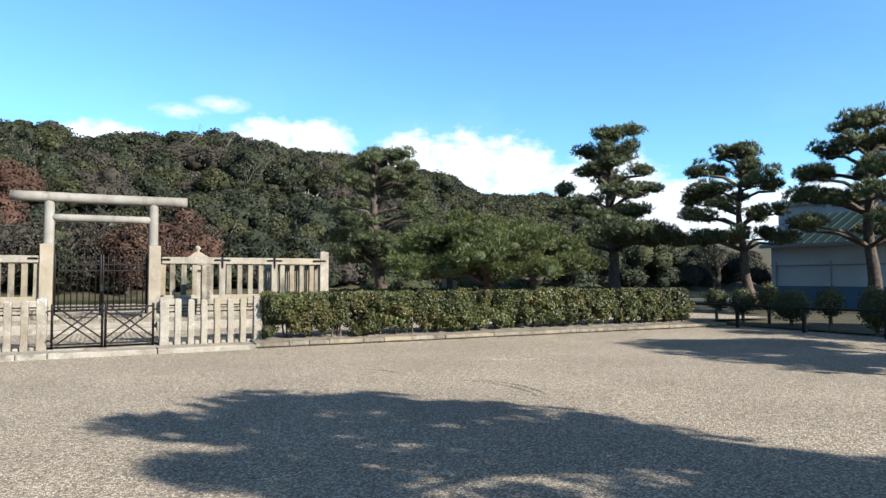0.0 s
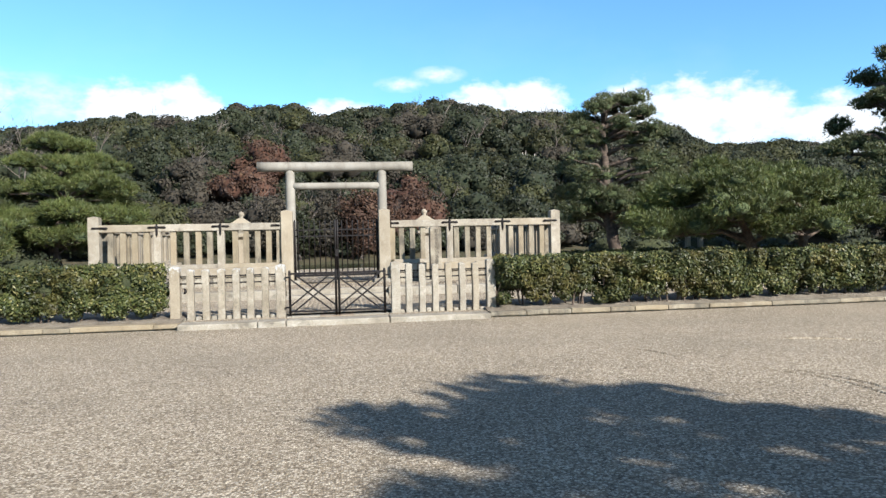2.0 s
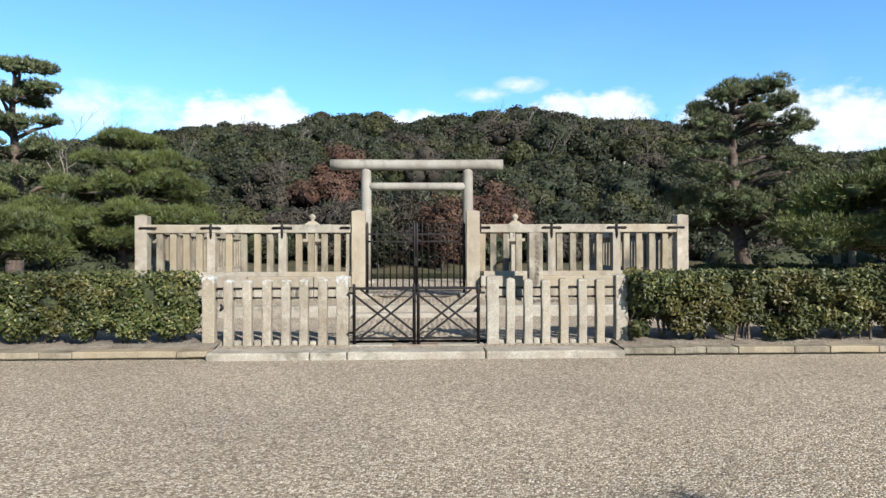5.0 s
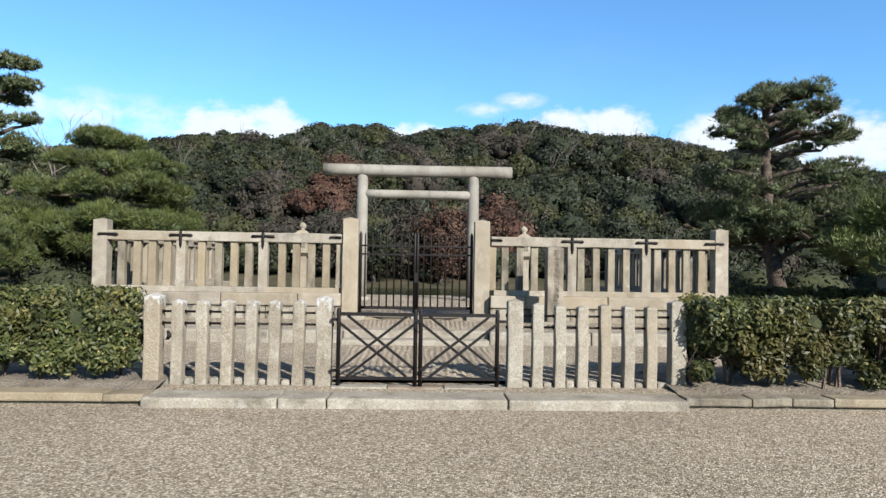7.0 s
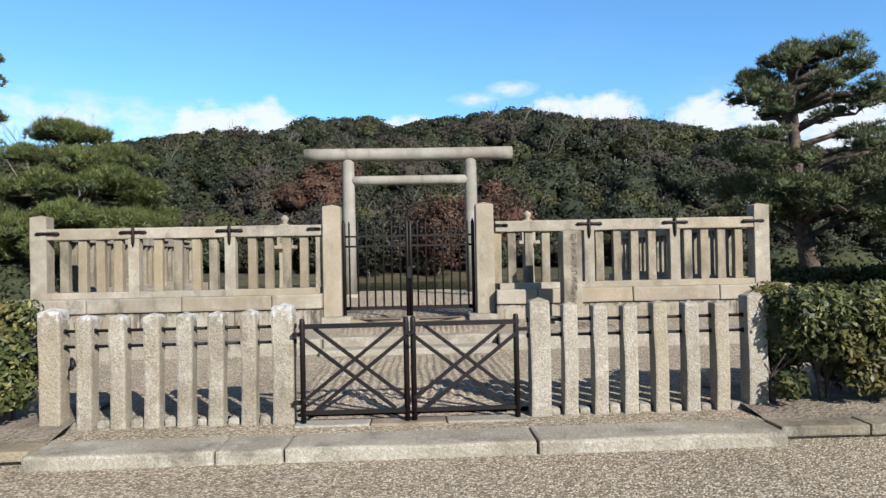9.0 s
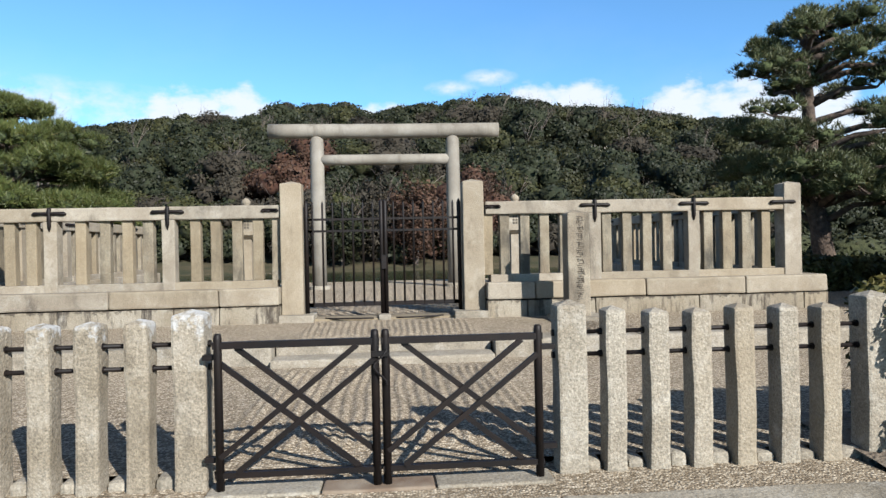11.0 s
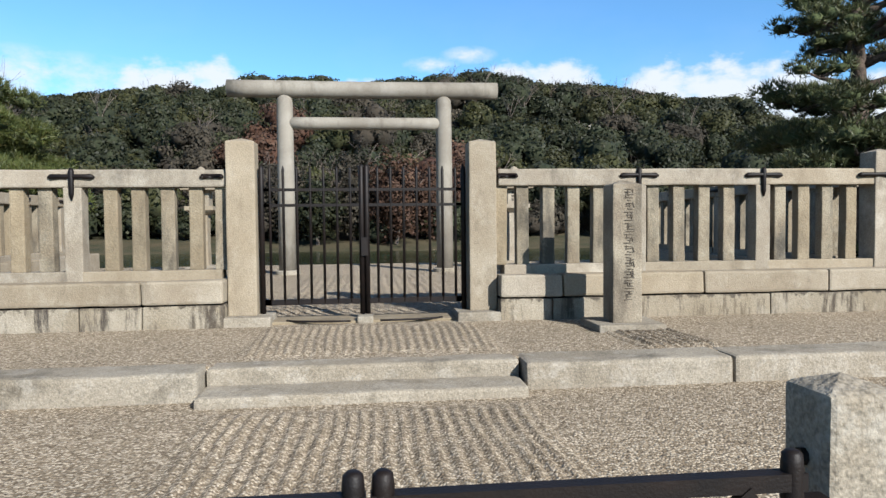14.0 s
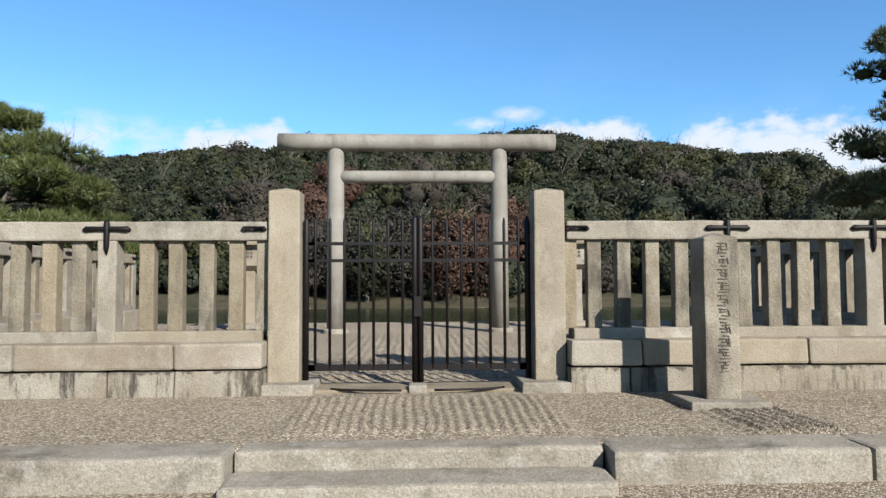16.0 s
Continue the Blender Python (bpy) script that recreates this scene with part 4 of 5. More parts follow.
# ---- hedges ----
def hedge(name, x0, x1, y0, y1, z1, density, seed, label, leaf=1.0):
    """A row of clipped shrubs: clumps of leaves on thin stems, open near the ground."""
    rng = np.random.default_rng(seed)
    rr = random.Random(seed)
    h = thing(name, label, "hedge")
    C, Nm, Vc, Fc, Vs, Fs = [], [], [], [], [], []

    def clump(cx, cy, cz, r):
        n = int(density * 4 * math.pi * r * r)
        d = unit_dirs(rng, n)
        q = rng.uniform(0.55, 1.08, n)[:, None] * r
        c = np.array((cx, cy, cz)) + d * q * np.array([1.15, 1.0, 1.0])
        c[:, 2] = np.minimum(c[:, 2], z1 + rng.normal(size=n) * 0.022)
        c[:, 1] = np.maximum(c[:, 1], y0 - 0.03 + rng.normal(size=n) * 0.025)
        c[:, 2] = np.maximum(c[:, 2], 0.17)
        C.append(c)
        Nm.append(d * 0.8 + np.array((0.1, -0.35, 0.5)))

    x = x0 + 0.12
    while x < x1 - 0.1:
        cy = (y0 + y1) / 2
        foot = rr.uniform(0.26, 0.40)
        for k in range(4):
            a = x + rr.uniform(-0.16, 0.16)
            clump(min(max(a, x0 + 0.15), x1 - 0.15), rr.uniform(y0 + 0.14, y1 - 0.14), z1 - rr.uniform(0.12, 0.2), rr.uniform(0.15, 0.22))
        for k in range(11):
            a = x + rr.uniform(-0.26, 0.26)
            z = foot + (z1 - 0.2 - foot) * rr.random()
            clump(min(max(a, x0 + 0.14), x1 - 0.14), rr.choice((y0 + 0.14, y0 + 0.2, cy, y1 - 0.16)) + rr.uniform(-0.05, 0.05), z, rr.uniform(0.12, 0.2))
        if rr.random() < 0.6:
            clump(x + rr.uniform(-0.1, 0.1), y0 + 0.2, 0.30, rr.uniform(0.08, 0.13))
        # dark lump inside the shrub, in place of the shade between its leaves
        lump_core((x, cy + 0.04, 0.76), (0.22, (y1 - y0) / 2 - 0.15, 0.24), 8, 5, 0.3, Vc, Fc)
        for k in range(rr.choice((1, 2, 3))):
            bx, by = x + rr.uniform(-0.10, 0.10), cy + rr.uniform(-0.14, 0.08)
            fx, fz = bx + rr.uniform(-0.05, 0.05), rr.uniform(0.26, 0.36)
            tube_data([(bx, by, 0.10), (fx, by, fz), (fx + rr.uniform(-0.1, 0.1), by, 0.72)], [0.022, 0.017, 0.009], 6, True, Vs, Fs)
            for m in range(3):
                tube_data([(fx, by, fz), (fx + rr.uniform(-0.2, 0.2), by + rr.uniform(-0.2, 0.15), fz + rr.uniform(0.2, 0.35))], [0.010, 0.005], 5, True, Vs, Fs)
        x += rr.uniform(0.33, 0.47)
    C, Nm = np.concatenate(C), np.concatenate(Nm)
    V = quads(rng, C, Nm, leaf * rng.uniform(0.022, 0.038, len(C)), leaf * rng.uniform(0.05, 0.088, len(C)), 1.2)
    tagged(part("foliage", cloud_mesh("foliage", V, 4, [HEDGE]), None, h), kind="stuff")
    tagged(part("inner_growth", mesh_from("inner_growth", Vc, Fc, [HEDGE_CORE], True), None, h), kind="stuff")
    tagged(part("stem_growth", mesh_from("stem_growth", Vs, Fs, [BARK]), None, h, "thin bare stems"), kind="stuff")
    return h


hedge("hedge", 3.92, 9.5, 13.94, 14.68, 1.09, 1200, 3, "clipped evergreen hedge with glossy and yellowing leaves behind the kerb")
hedge("hedge", 9.55, 16.3, 14.05, 14.75, 1.08, 800, 5, "clipped evergreen hedge with glossy and yellowing leaves behind the kerb", 1.2)
hedge("hedge", -7.5, -2.06, 14.05, 14.75, 1.10, 1150, 7, "clipped evergreen hedge with dark green leaves behind the kerb")
hedge("hedge", -14.5, -7.55, 14.05, 14.75, 1.10, 700, 9, "clipped evergreen hedge with dark green leaves behind the kerb", 1.25)


# ---- pines ----
def needle_tufts(rng, pads, per_m2, length, width, up=0.55):
    """Fans of needles on the upper skin of flat pads."""
    out = []
    for cx, cy, cz, rx, ry, rz in pads:
        n = int(per_m2 * math.pi * rx * ry * 1.5)
        d = unit_dirs(rng, n)
        d[:, 2] = np.where(rng.random(n) < 0.78, np.abs(d[:, 2]), -np.abs(d[:, 2]) * 0.6)
        k = 1 + 0.16 * np.sin(d[:, 0] * 5 + cx * 3) * np.cos(d[:, 1] * 6 + cy) + 0.10 * np.sin(d[:, 0] * 11 + d[:, 1] * 9 + cz)
        rr = rng.uniform(0.82, 1.04, n) * k
        C = np.stack([cx + d[:, 0] * rx * rr, cy + d[:, 1] * ry * rr, cz + d[:, 2] * rz * rr], 1)
        for _ in range(5):
            t = d * 0.55 + unit_dirs(rng, n) * 0.75
            t[:, 2] += up
            t /= np.linalg.norm(t, axis=1, keepdims=True)
            s = np.cross(t, unit_dirs(rng, n))
            s /= np.linalg.norm(s, axis=1, keepdims=True) + 1e-9
            l = rng.uniform(0.7, 1.2, n)[:, None] * length
            out.append(np.stack([C - s * width / 2, C + s * width / 2, C + t * l], 1))
    return np.concatenate(out)


def pine(name, label, trunk, radius, pads, seed, mat=None, per_m2=150, length=0.17, width=0.03, group="", sub=4):
    """A pruned pine: curved trunk, a limb to every pad, pads of needle tufts split into lumps."""
    rng = np.random.default_rng(seed)
    rr = random.Random(seed)
    p = thing(name, label, "pine tree", group)
    n = len(trunk)
    fine, rad = [], []
    for i in range(n - 1):
        for k in range(4):
            u = k / 4
            q = Vector(trunk[i]).lerp(Vector(trunk[i + 1]), u)
            q += Vector((noise.noise(q * 0.9), noise.noise(q * 0.9 + Vector((5, 5, 5))), 0)) * 0.12
            fine.append(q)
            rad.append(radius * (1 - 0.82 * (i + u) / (n - 1)) * (1.25 if i + u < 0.3 else 1))
    fine.append(Vector(trunk[-1]))
    rad.append(radius * 0.15)
    fine[0] = Vector(trunk[0])
    part("trunk", tube("trunk", fine, rad, BARK, 10), BARK, p)
    small = []
    for pad in pads:
        Vb, Fb = [], []
        c = Vector(pad[:3])
        near = min(fine, key=lambda q: (q - (c - Vector((0, 0, 0.5)))).length)
        near = max((q for q in fine if q.z < c.z - 0.05), key=lambda q: q.z - 0.25 * abs(c.z - 0.35 - q.z) * 4 if q.z < c.z - 0.3 else -9, default=near)
        mid = near.lerp(c, 0.5) + Vector((rr.uniform(-0.15, 0.15), rr.uniform(-0.15, 0.15), 0.12))
        tube_data([near, mid, c - Vector((0, 0, pad[5] * 0.4))], [radius * 0.34, radius * 0.24, radius * 0.12], 6, True, Vb, Fb)
        k = max(3, int(sub * pad[3] * pad[4]) + 2)
        for j in range(k):
            a = rr.uniform(0, 2 * math.pi)
            q = math.sqrt(rr.random()) * 0.72
            f = rr.uniform(0.38, 0.55)
            lump = (pad[0] + pad[3] * q * math.cos(a), pad[1] + pad[4] * q * math.sin(a), pad[2] + rr.uniform(-0.3, 0.3) * pad[5] + (0.25 - q * 0.35) * pad[5],
                    pad[3] * f, pad[4] * f, pad[5] * rr.uniform(0.55, 0.8))
            small.append(lump)
            tube_data([c - Vector((0, 0, pad[5] * 0.4)), Vector(lump[:3])], [radius * 0.1, radius * 0.04], 5, True, Vb, Fb)
        part("limb", mesh_from("limb", Vb, Fb, [BARK], True), None, p)
    V = needle_tufts(rng, small, per_m2, length, width)
    crown = part("crown", cloud_mesh("crown", V, 3, [mat or NEEDLE]), None, p)
    # solid dark lumps close the crown and stand in for its inner shade
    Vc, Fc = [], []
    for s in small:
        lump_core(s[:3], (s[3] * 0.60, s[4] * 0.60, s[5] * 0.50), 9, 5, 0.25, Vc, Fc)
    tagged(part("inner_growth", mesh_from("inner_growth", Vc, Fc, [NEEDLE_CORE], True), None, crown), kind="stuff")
    tagged(crown, kind="stuff")
    return p


def tier_pads(x, y, tiers, seed, lean=(0, 0)):
    """Pads round a trunk: tiers of (z, reach, pad radius, count)."""
    rr = random.Random(seed)
    out = []
    for z, reach, r, count in tiers:
        a0 = rr.uniform(0, 6.28)
        for k in range(count):
            a = a0 + k * 2 * math.pi / count + rr.uniform(-0.35, 0.35)
            q = reach * rr.uniform(0.8, 1.1)
            s = r * rr.uniform(0.85, 1.15)
            out.append((x + q * math.cos(a) + lean[0] * z, y + q * math.sin(a) * 0.9 + lean[1] * z, z + rr.uniform(-0.22, 0.22), s, s * 0.9, s * rr.uniform(0.40, 0.52)))
    return out


# tall pine beside the fence
pine("pine_tree", "tall cloud-pruned pine with a leaning trunk beside the stone fence", [(11.5, 25.6, 0.0), (10.95, 25.6, 1.3), (10.65, 25.6, 2.8), (10.7, 25.6, 4.4), (10.65, 25.6, 5.4), (10.75, 25.6, 6.2)], 0.27,
     tier_pads(11.15, 25.7, [(2.35, 1.5, 0.95, 6), (2.95, 1.5, 1.0, 6), (3.7, 1.7, 0.85, 6), (4.85, 1.1, 0.55, 4), (5.3, 1.55, 0.7, 7), (5.85, 1.3, 0.72, 7), (6.2, 0.6, 0.75, 4)], 3) + [(12.5, 25.4, 4.35, 0.8, 0.6, 0.25), (13.2, 25.2, 4.0, 0.75, 0.6, 0.28), (12.9, 25.6, 3.4, 1.0, 0.8, 0.4), (13.4, 25.7, 2.7, 1.0, 0.8, 0.4), (9.7, 25.3, 4.25, 0.7, 0.6, 0.26)],
     21, per_m2=210, length=0.15, width=0.021)
# broad low pine behind the hedge
pine("pine_tree", "broad low pruned pine with reddish spreading limbs behind the hedge", [(12.7, 19.2, 0.0), (12.4, 19.1, 0.8), (12.1, 19.0, 1.5), (11.7, 19.0, 2.4), (11.6, 19.0, 3.0)], 0.2,
     tier_pads(11.7, 19.2, [(1.75, 2.3, 1.0, 6), (2.35, 1.9, 1.05, 6), (2.9, 1.1, 0.95, 4), (3.2, 0.3, 0.9, 2)], 8), 22, NEEDLE_BRIGHT, per_m2=210, length=0.15, width=0.021)
pine("pine_tree", "broad low pruned pine with spreading limbs behind the hedge", [(15.6, 21.0, 0.0), (15.3, 21, 0.9), (15.4, 21, 2.0), (15.2, 21, 3.0)], 0.2,
     tier_pads(15.2, 21.2, [(1.8, 2.2, 1.0, 6), (2.5, 1.7, 1.0, 5), (3.2, 0.8, 0.95, 3)], 11), 23, NEEDLE_BRIGHT, per_m2=130, length=0.16, width=0.027)
# pines beyond the hedge's far end
pine("pine_tree", "tall cloud-pruned pine with separate needle pads on a dark trunk", [(22.0, 24.1, 0.0), (21.9, 24.1, 2.0), (21.7, 24.1, 4.5), (21.6, 24.1, 6.6), (21.7, 24.1, 7.9)], 0.3,
     tier_pads(21.7, 24.1, [(3.1, 2.5, 1.2, 5), (4.3, 1.7, 1.0, 5), (5.2, 1.9, 0.9, 5), (6.2, 1.5, 0.9, 5), (7.2, 1.2, 0.9, 4), (7.95, 0.6, 0.95, 3)], 5), 24, per_m2=110, width=0.034)
pine("pine_tree", "tall cloud-pruned pine with separate needle pads beside a white building", [(25.2, 19.4, 0.0), (24.8, 19.4, 2.0), (24.5, 19.4, 4.0), (24.7, 19.4, 6.3)], 0.24,
     tier_pads(24.5, 19.5, [(3.1, 1.9, 0.95, 5), (4.0, 1.9, 0.9, 5), (4.9, 1.6, 0.9, 5), (5.8, 1.4, 0.85, 4), (6.6, 0.6, 0.85, 3)], 6), 25, per_m2=110, width=0.034)
pine("pine_tree", "tall cloud-pruned pine standing before a green-roofed building", [(26.6, 15.2, 0.0), (26.5, 15.2, 2.5), (26.3, 15.2, 5.0), (26.3, 15.2, 6.9)], 0.27,
     tier_pads(26.2, 15.3, [(3.4, 2.4, 1.05, 5), (4.4, 2.2, 1.05, 6), (5.4, 1.9, 1.0, 5), (6.3, 1.4, 0.95, 5), (7.05, 0.6, 0.95, 3)], 7), 26, per_m2=110, width=0.034)
# left grove
pine("pine_tree", "layered pruned pine with sunlit yellow-green pads", [(-10.4, 31.6, 0.0), (-10.6, 31.6, 1.5), (-10.2, 31.6, 3.4), (-10.4, 31.6, 5.6)], 0.26,
     tier_pads(-10.3, 31.6, [(1.7, 2.4, 1.25, 5), (2.7, 2.6, 1.25, 7), (3.75, 2.2, 1.1, 6), (4.85, 1.5, 0.95, 5), (5.65, 0.6, 1.0, 3)], 13), 27, NEEDLE_BRIGHT, per_m2=200, width=0.02, length=0.2)
pine("pine_tree", "layered pruned pine with broad sunlit pads", [(-13.6, 26.0, 0.0), (-13.3, 26, 1.5), (-13.5, 26, 3.3)], 0.24,
     tier_pads(-13.5, 26.0, [(1.5, 2.3, 1.15, 6), (2.4, 2.0, 1.15, 5), (3.2, 1.1, 1.0, 4)], 14), 28, NEEDLE_BRIGHT, per_m2=180, width=0.02, length=0.2)
pine("pine_tree", "layered pruned pine with broad dark pads", [(-9.8, 22.5, 0.0), (-10, 22.5, 1.3), (-9.9, 22.5, 2.4)], 0.18,
     tier_pads(-10.0, 22.5, [(1.3, 1.5, 0.85, 5), (1.9, 1.2, 0.85, 4), (2.3, 0.4, 0.8, 2)], 15), 29, NEEDLE_BRIGHT, per_m2=200, width=0.018)
pine("pine_tree", "very tall cloud-pruned pine beyond the grove", [(-19.0, 39.0, 0.0), (-18.8, 39, 4.0), (-19.1, 39, 8.0), (-18.9, 39, 11.0)], 0.35,
     tier_pads(-18.9, 39.0, [(5.0, 1.6, 1.0, 4), (6.4, 1.6, 1.0, 4), (7.8, 1.5, 1.0, 4), (9.2, 1.2, 1.0, 4), (10.6, 0.7, 1.0, 3)], 16), 30, per_m2=75, width=0.05, length=0.22)
# pines behind the path, known by their shade on the gravel
pine("pine_tree", "spreading pine at the rear of the forecourt", [(10.2, -4.2, 0.0), (9.8, -3.9, 2.0), (9.4, -3.7, 4.0), (9.2, -3.6, 5.6)], 0.3,
     [(x + 0.909 * z, y - 1.515 * z, z, r, r * 0.95, r * 0.42) for x, y, z, r in (
         (1.75, 6.95, 5.9, 0.8), (2.3, 7.3, 6.1, 0.8), (3.0, 7.45, 6.1, 0.8), (3.7, 6.9, 6.0, 0.85), (4.2, 6.1, 5.7, 0.85), (4.9, 5.0, 5.4, 0.9), (5.3, 4.3, 5.2, 0.85), (6.2, 2.7, 5.0, 0.9),
         (2.1, 6.2, 5.7, 0.85), (2.7, 6.5, 5.8, 0.62), (3.4, 5.9, 5.8, 0.62), (3.9, 5.0, 5.6, 0.62), (4.5, 3.9, 5.3, 0.85), (5.2, 2.8, 5.0, 0.9), (2.2, 5.2, 5.4, 0.8), (2.8, 5.1, 5.5, 0.62),
         (3.4, 4.2, 5.2, 0.62), (4.2, 3.0, 5.0, 0.62), (5.0, 1.9, 4.8, 0.9), (2.4, 4.2, 5.2, 0.8), (3.0, 3.3, 5.0, 0.62), (7.2, 2.0, 4.6, 0.95), (6.2, 1.4, 4.6, 0.9), (8.0, 1.2, 4.4, 0.9))], 31, per_m2=55, width=0.07, length=0.22)
pine("pine_tree", "spreading pine at the edge of the forecourt", [(17.6, 1.4, 0.0), (17.4, 1.4, 2.4), (17.3, 1.4, 5.0)], 0.26,
     tier_pads(17.3, 1.4, [(4.0, 2.2, 1.1, 5), (5.0, 1.4, 1.1, 4), (5.8, 0.5, 1.0, 2)], 18), 32, per_m2=45, width=0.07, length=0.22)


pine("pine_tree", "tall spreading pine beyond the rail fence", [(23.2, 3.2, 0.0), (23.0, 3.3, 2.4), (22.8, 3.4, 4.6), (22.9, 3.4, 6.2)], 0.28,
     tier_pads(22.8, 3.4, [(3.6, 2.6, 1.25, 6), (4.6, 2.4, 1.2, 6), (5.6, 1.5, 1.1, 5), (6.4, 0.6, 1.0, 3)], 19), 33, per_m2=45, width=0.07, length=0.22)


# ---- wooded hill ----
CANOPY_X = [-260, -172, -100, -81, -67, -58, -52, -47, -43, -38, -29, -24, -17, -10, -6, -1, 11, 20, 29, 41, 50, 61, 72, 82, 93, 111, 116, 123, 136, 151, 168, 196, 280]
CANOPY_Z = [24, 30, 36.5, 39.1, 40.7, 41.9, 40.7, 42.0, 39.5, 41.0, 45.1, 44.5, 46.7, 44.3, 40.8, 42.7, 45.3, 45.5, 47.5, 46.0, 44.5, 42.9, 43.9, 42.0, 39.1, 40.2, 36.2, 33.3, 32.9, 35.1, 33.1, 28, 12]
RIDGE_X = [-260, -172, -100, -60, -40, -20, 10, 30, 50, 75, 95, 112, 125, 165, 200, 280]
RIDGE_Z = [16, 22, 28, 34, 33, 37, 38, 39.5, 37, 35.5, 31.5, 29, 25, 24, 18, 5]


def hill_z(x, y):
    top = np.interp(x, RIDGE_X, RIDGE_Z)
    u = np.clip((y - 66.0) / 150.0, 0, 1)
    back = np.clip((y - 218) / 100.0, 0, 1)
    return 0.4 + 1.6 * np.clip((y - 52) / 16, 0, 1) + (top - 2.0) * (u ** 0.95) * (1 - 0.9 * back)


V, F = [], []
gx, gy = np.linspace(-290, 300, 80), np.linspace(46.5, 330, 50)
for y in gy:
    for x in gx:
        V.append((x, y, float(hill_z(x, y)) + 0.5 * noise.noise(Vector((x * 0.1, y * 0.1, 0))) - (0.6 if y < 47 else 0)))
for j in range(len(gy) - 1):
    for i in range(len(gx) - 1):
        a = j * len(gx) + i
        F.append((a, a + 1, a + len(gx) + 1, a + len(gx)))
tagged(new("ground_hill", mesh_from("ground_hill", V, F, [GRASS], True)), "earth slope of a wooded burial mound", "hill", kind="structure")


def crowns(rng, trees, per_lump):
    """Leaf quads and cores of many crowns, each a heap of uneven lumps. trees: x, y, z (crown middle), r, height."""
    out, Vc, Fc = [], [], []
    for x, y, z, r, h in trees:
        k = 9
        leaf = 0.0030 * y + 0.06
        d = unit_dirs(rng, k)
        d[:, 1] = -np.abs(d[:, 1]) * np.where(rng.random(k) < 0.85, 1, -1)
        d[:, 2] = np.abs(d[:, 2]) * 1.15 - 0.2
        cs = np.stack([x + d[:, 0] * r * 0.62, y + d[:, 1] * r * 0.55, z + d[:, 2] * h * 0.62], 1)
        rs = rng.uniform(0.36, 0.62, k) * r
        n = int(per_lump * min(1.15, max(0.6, (np.mean(rs) / leaf / 3.0) ** 2)))
        e = unit_dirs(rng, n * k)
        e[:, 2] = np.where(rng.random(n * k) < 0.7, np.abs(e[:, 2]), e[:, 2])
        e[:, 1] = np.where(rng.random(n * k) < 0.6, -np.abs(e[:, 1]), e[:, 1])
        q = np.repeat(rs, n)[:, None]
        C = np.repeat(cs, n, axis=0) + e * q * (rng.uniform(0.72, 1.08, n * k) ** 0.8)[:, None] * np.array([1.05, 1, 0.78])
        out.append(quads(rng, C, e, leaf * rng.uniform(0.5, 1.0, n * k), leaf * rng.uniform(0.8, 1.6, n * k), 0.62))
        # a solid core in each lump, coloured to read as shadow inside the crown
        for c, qq in zip(cs, rs):
            lump_core(tuple(c), (qq * 0.78, qq * 0.78, qq * 0.62), 5, 3, 0.3, Vc, Fc)
    return np.concatenate(out), Vc, Fc


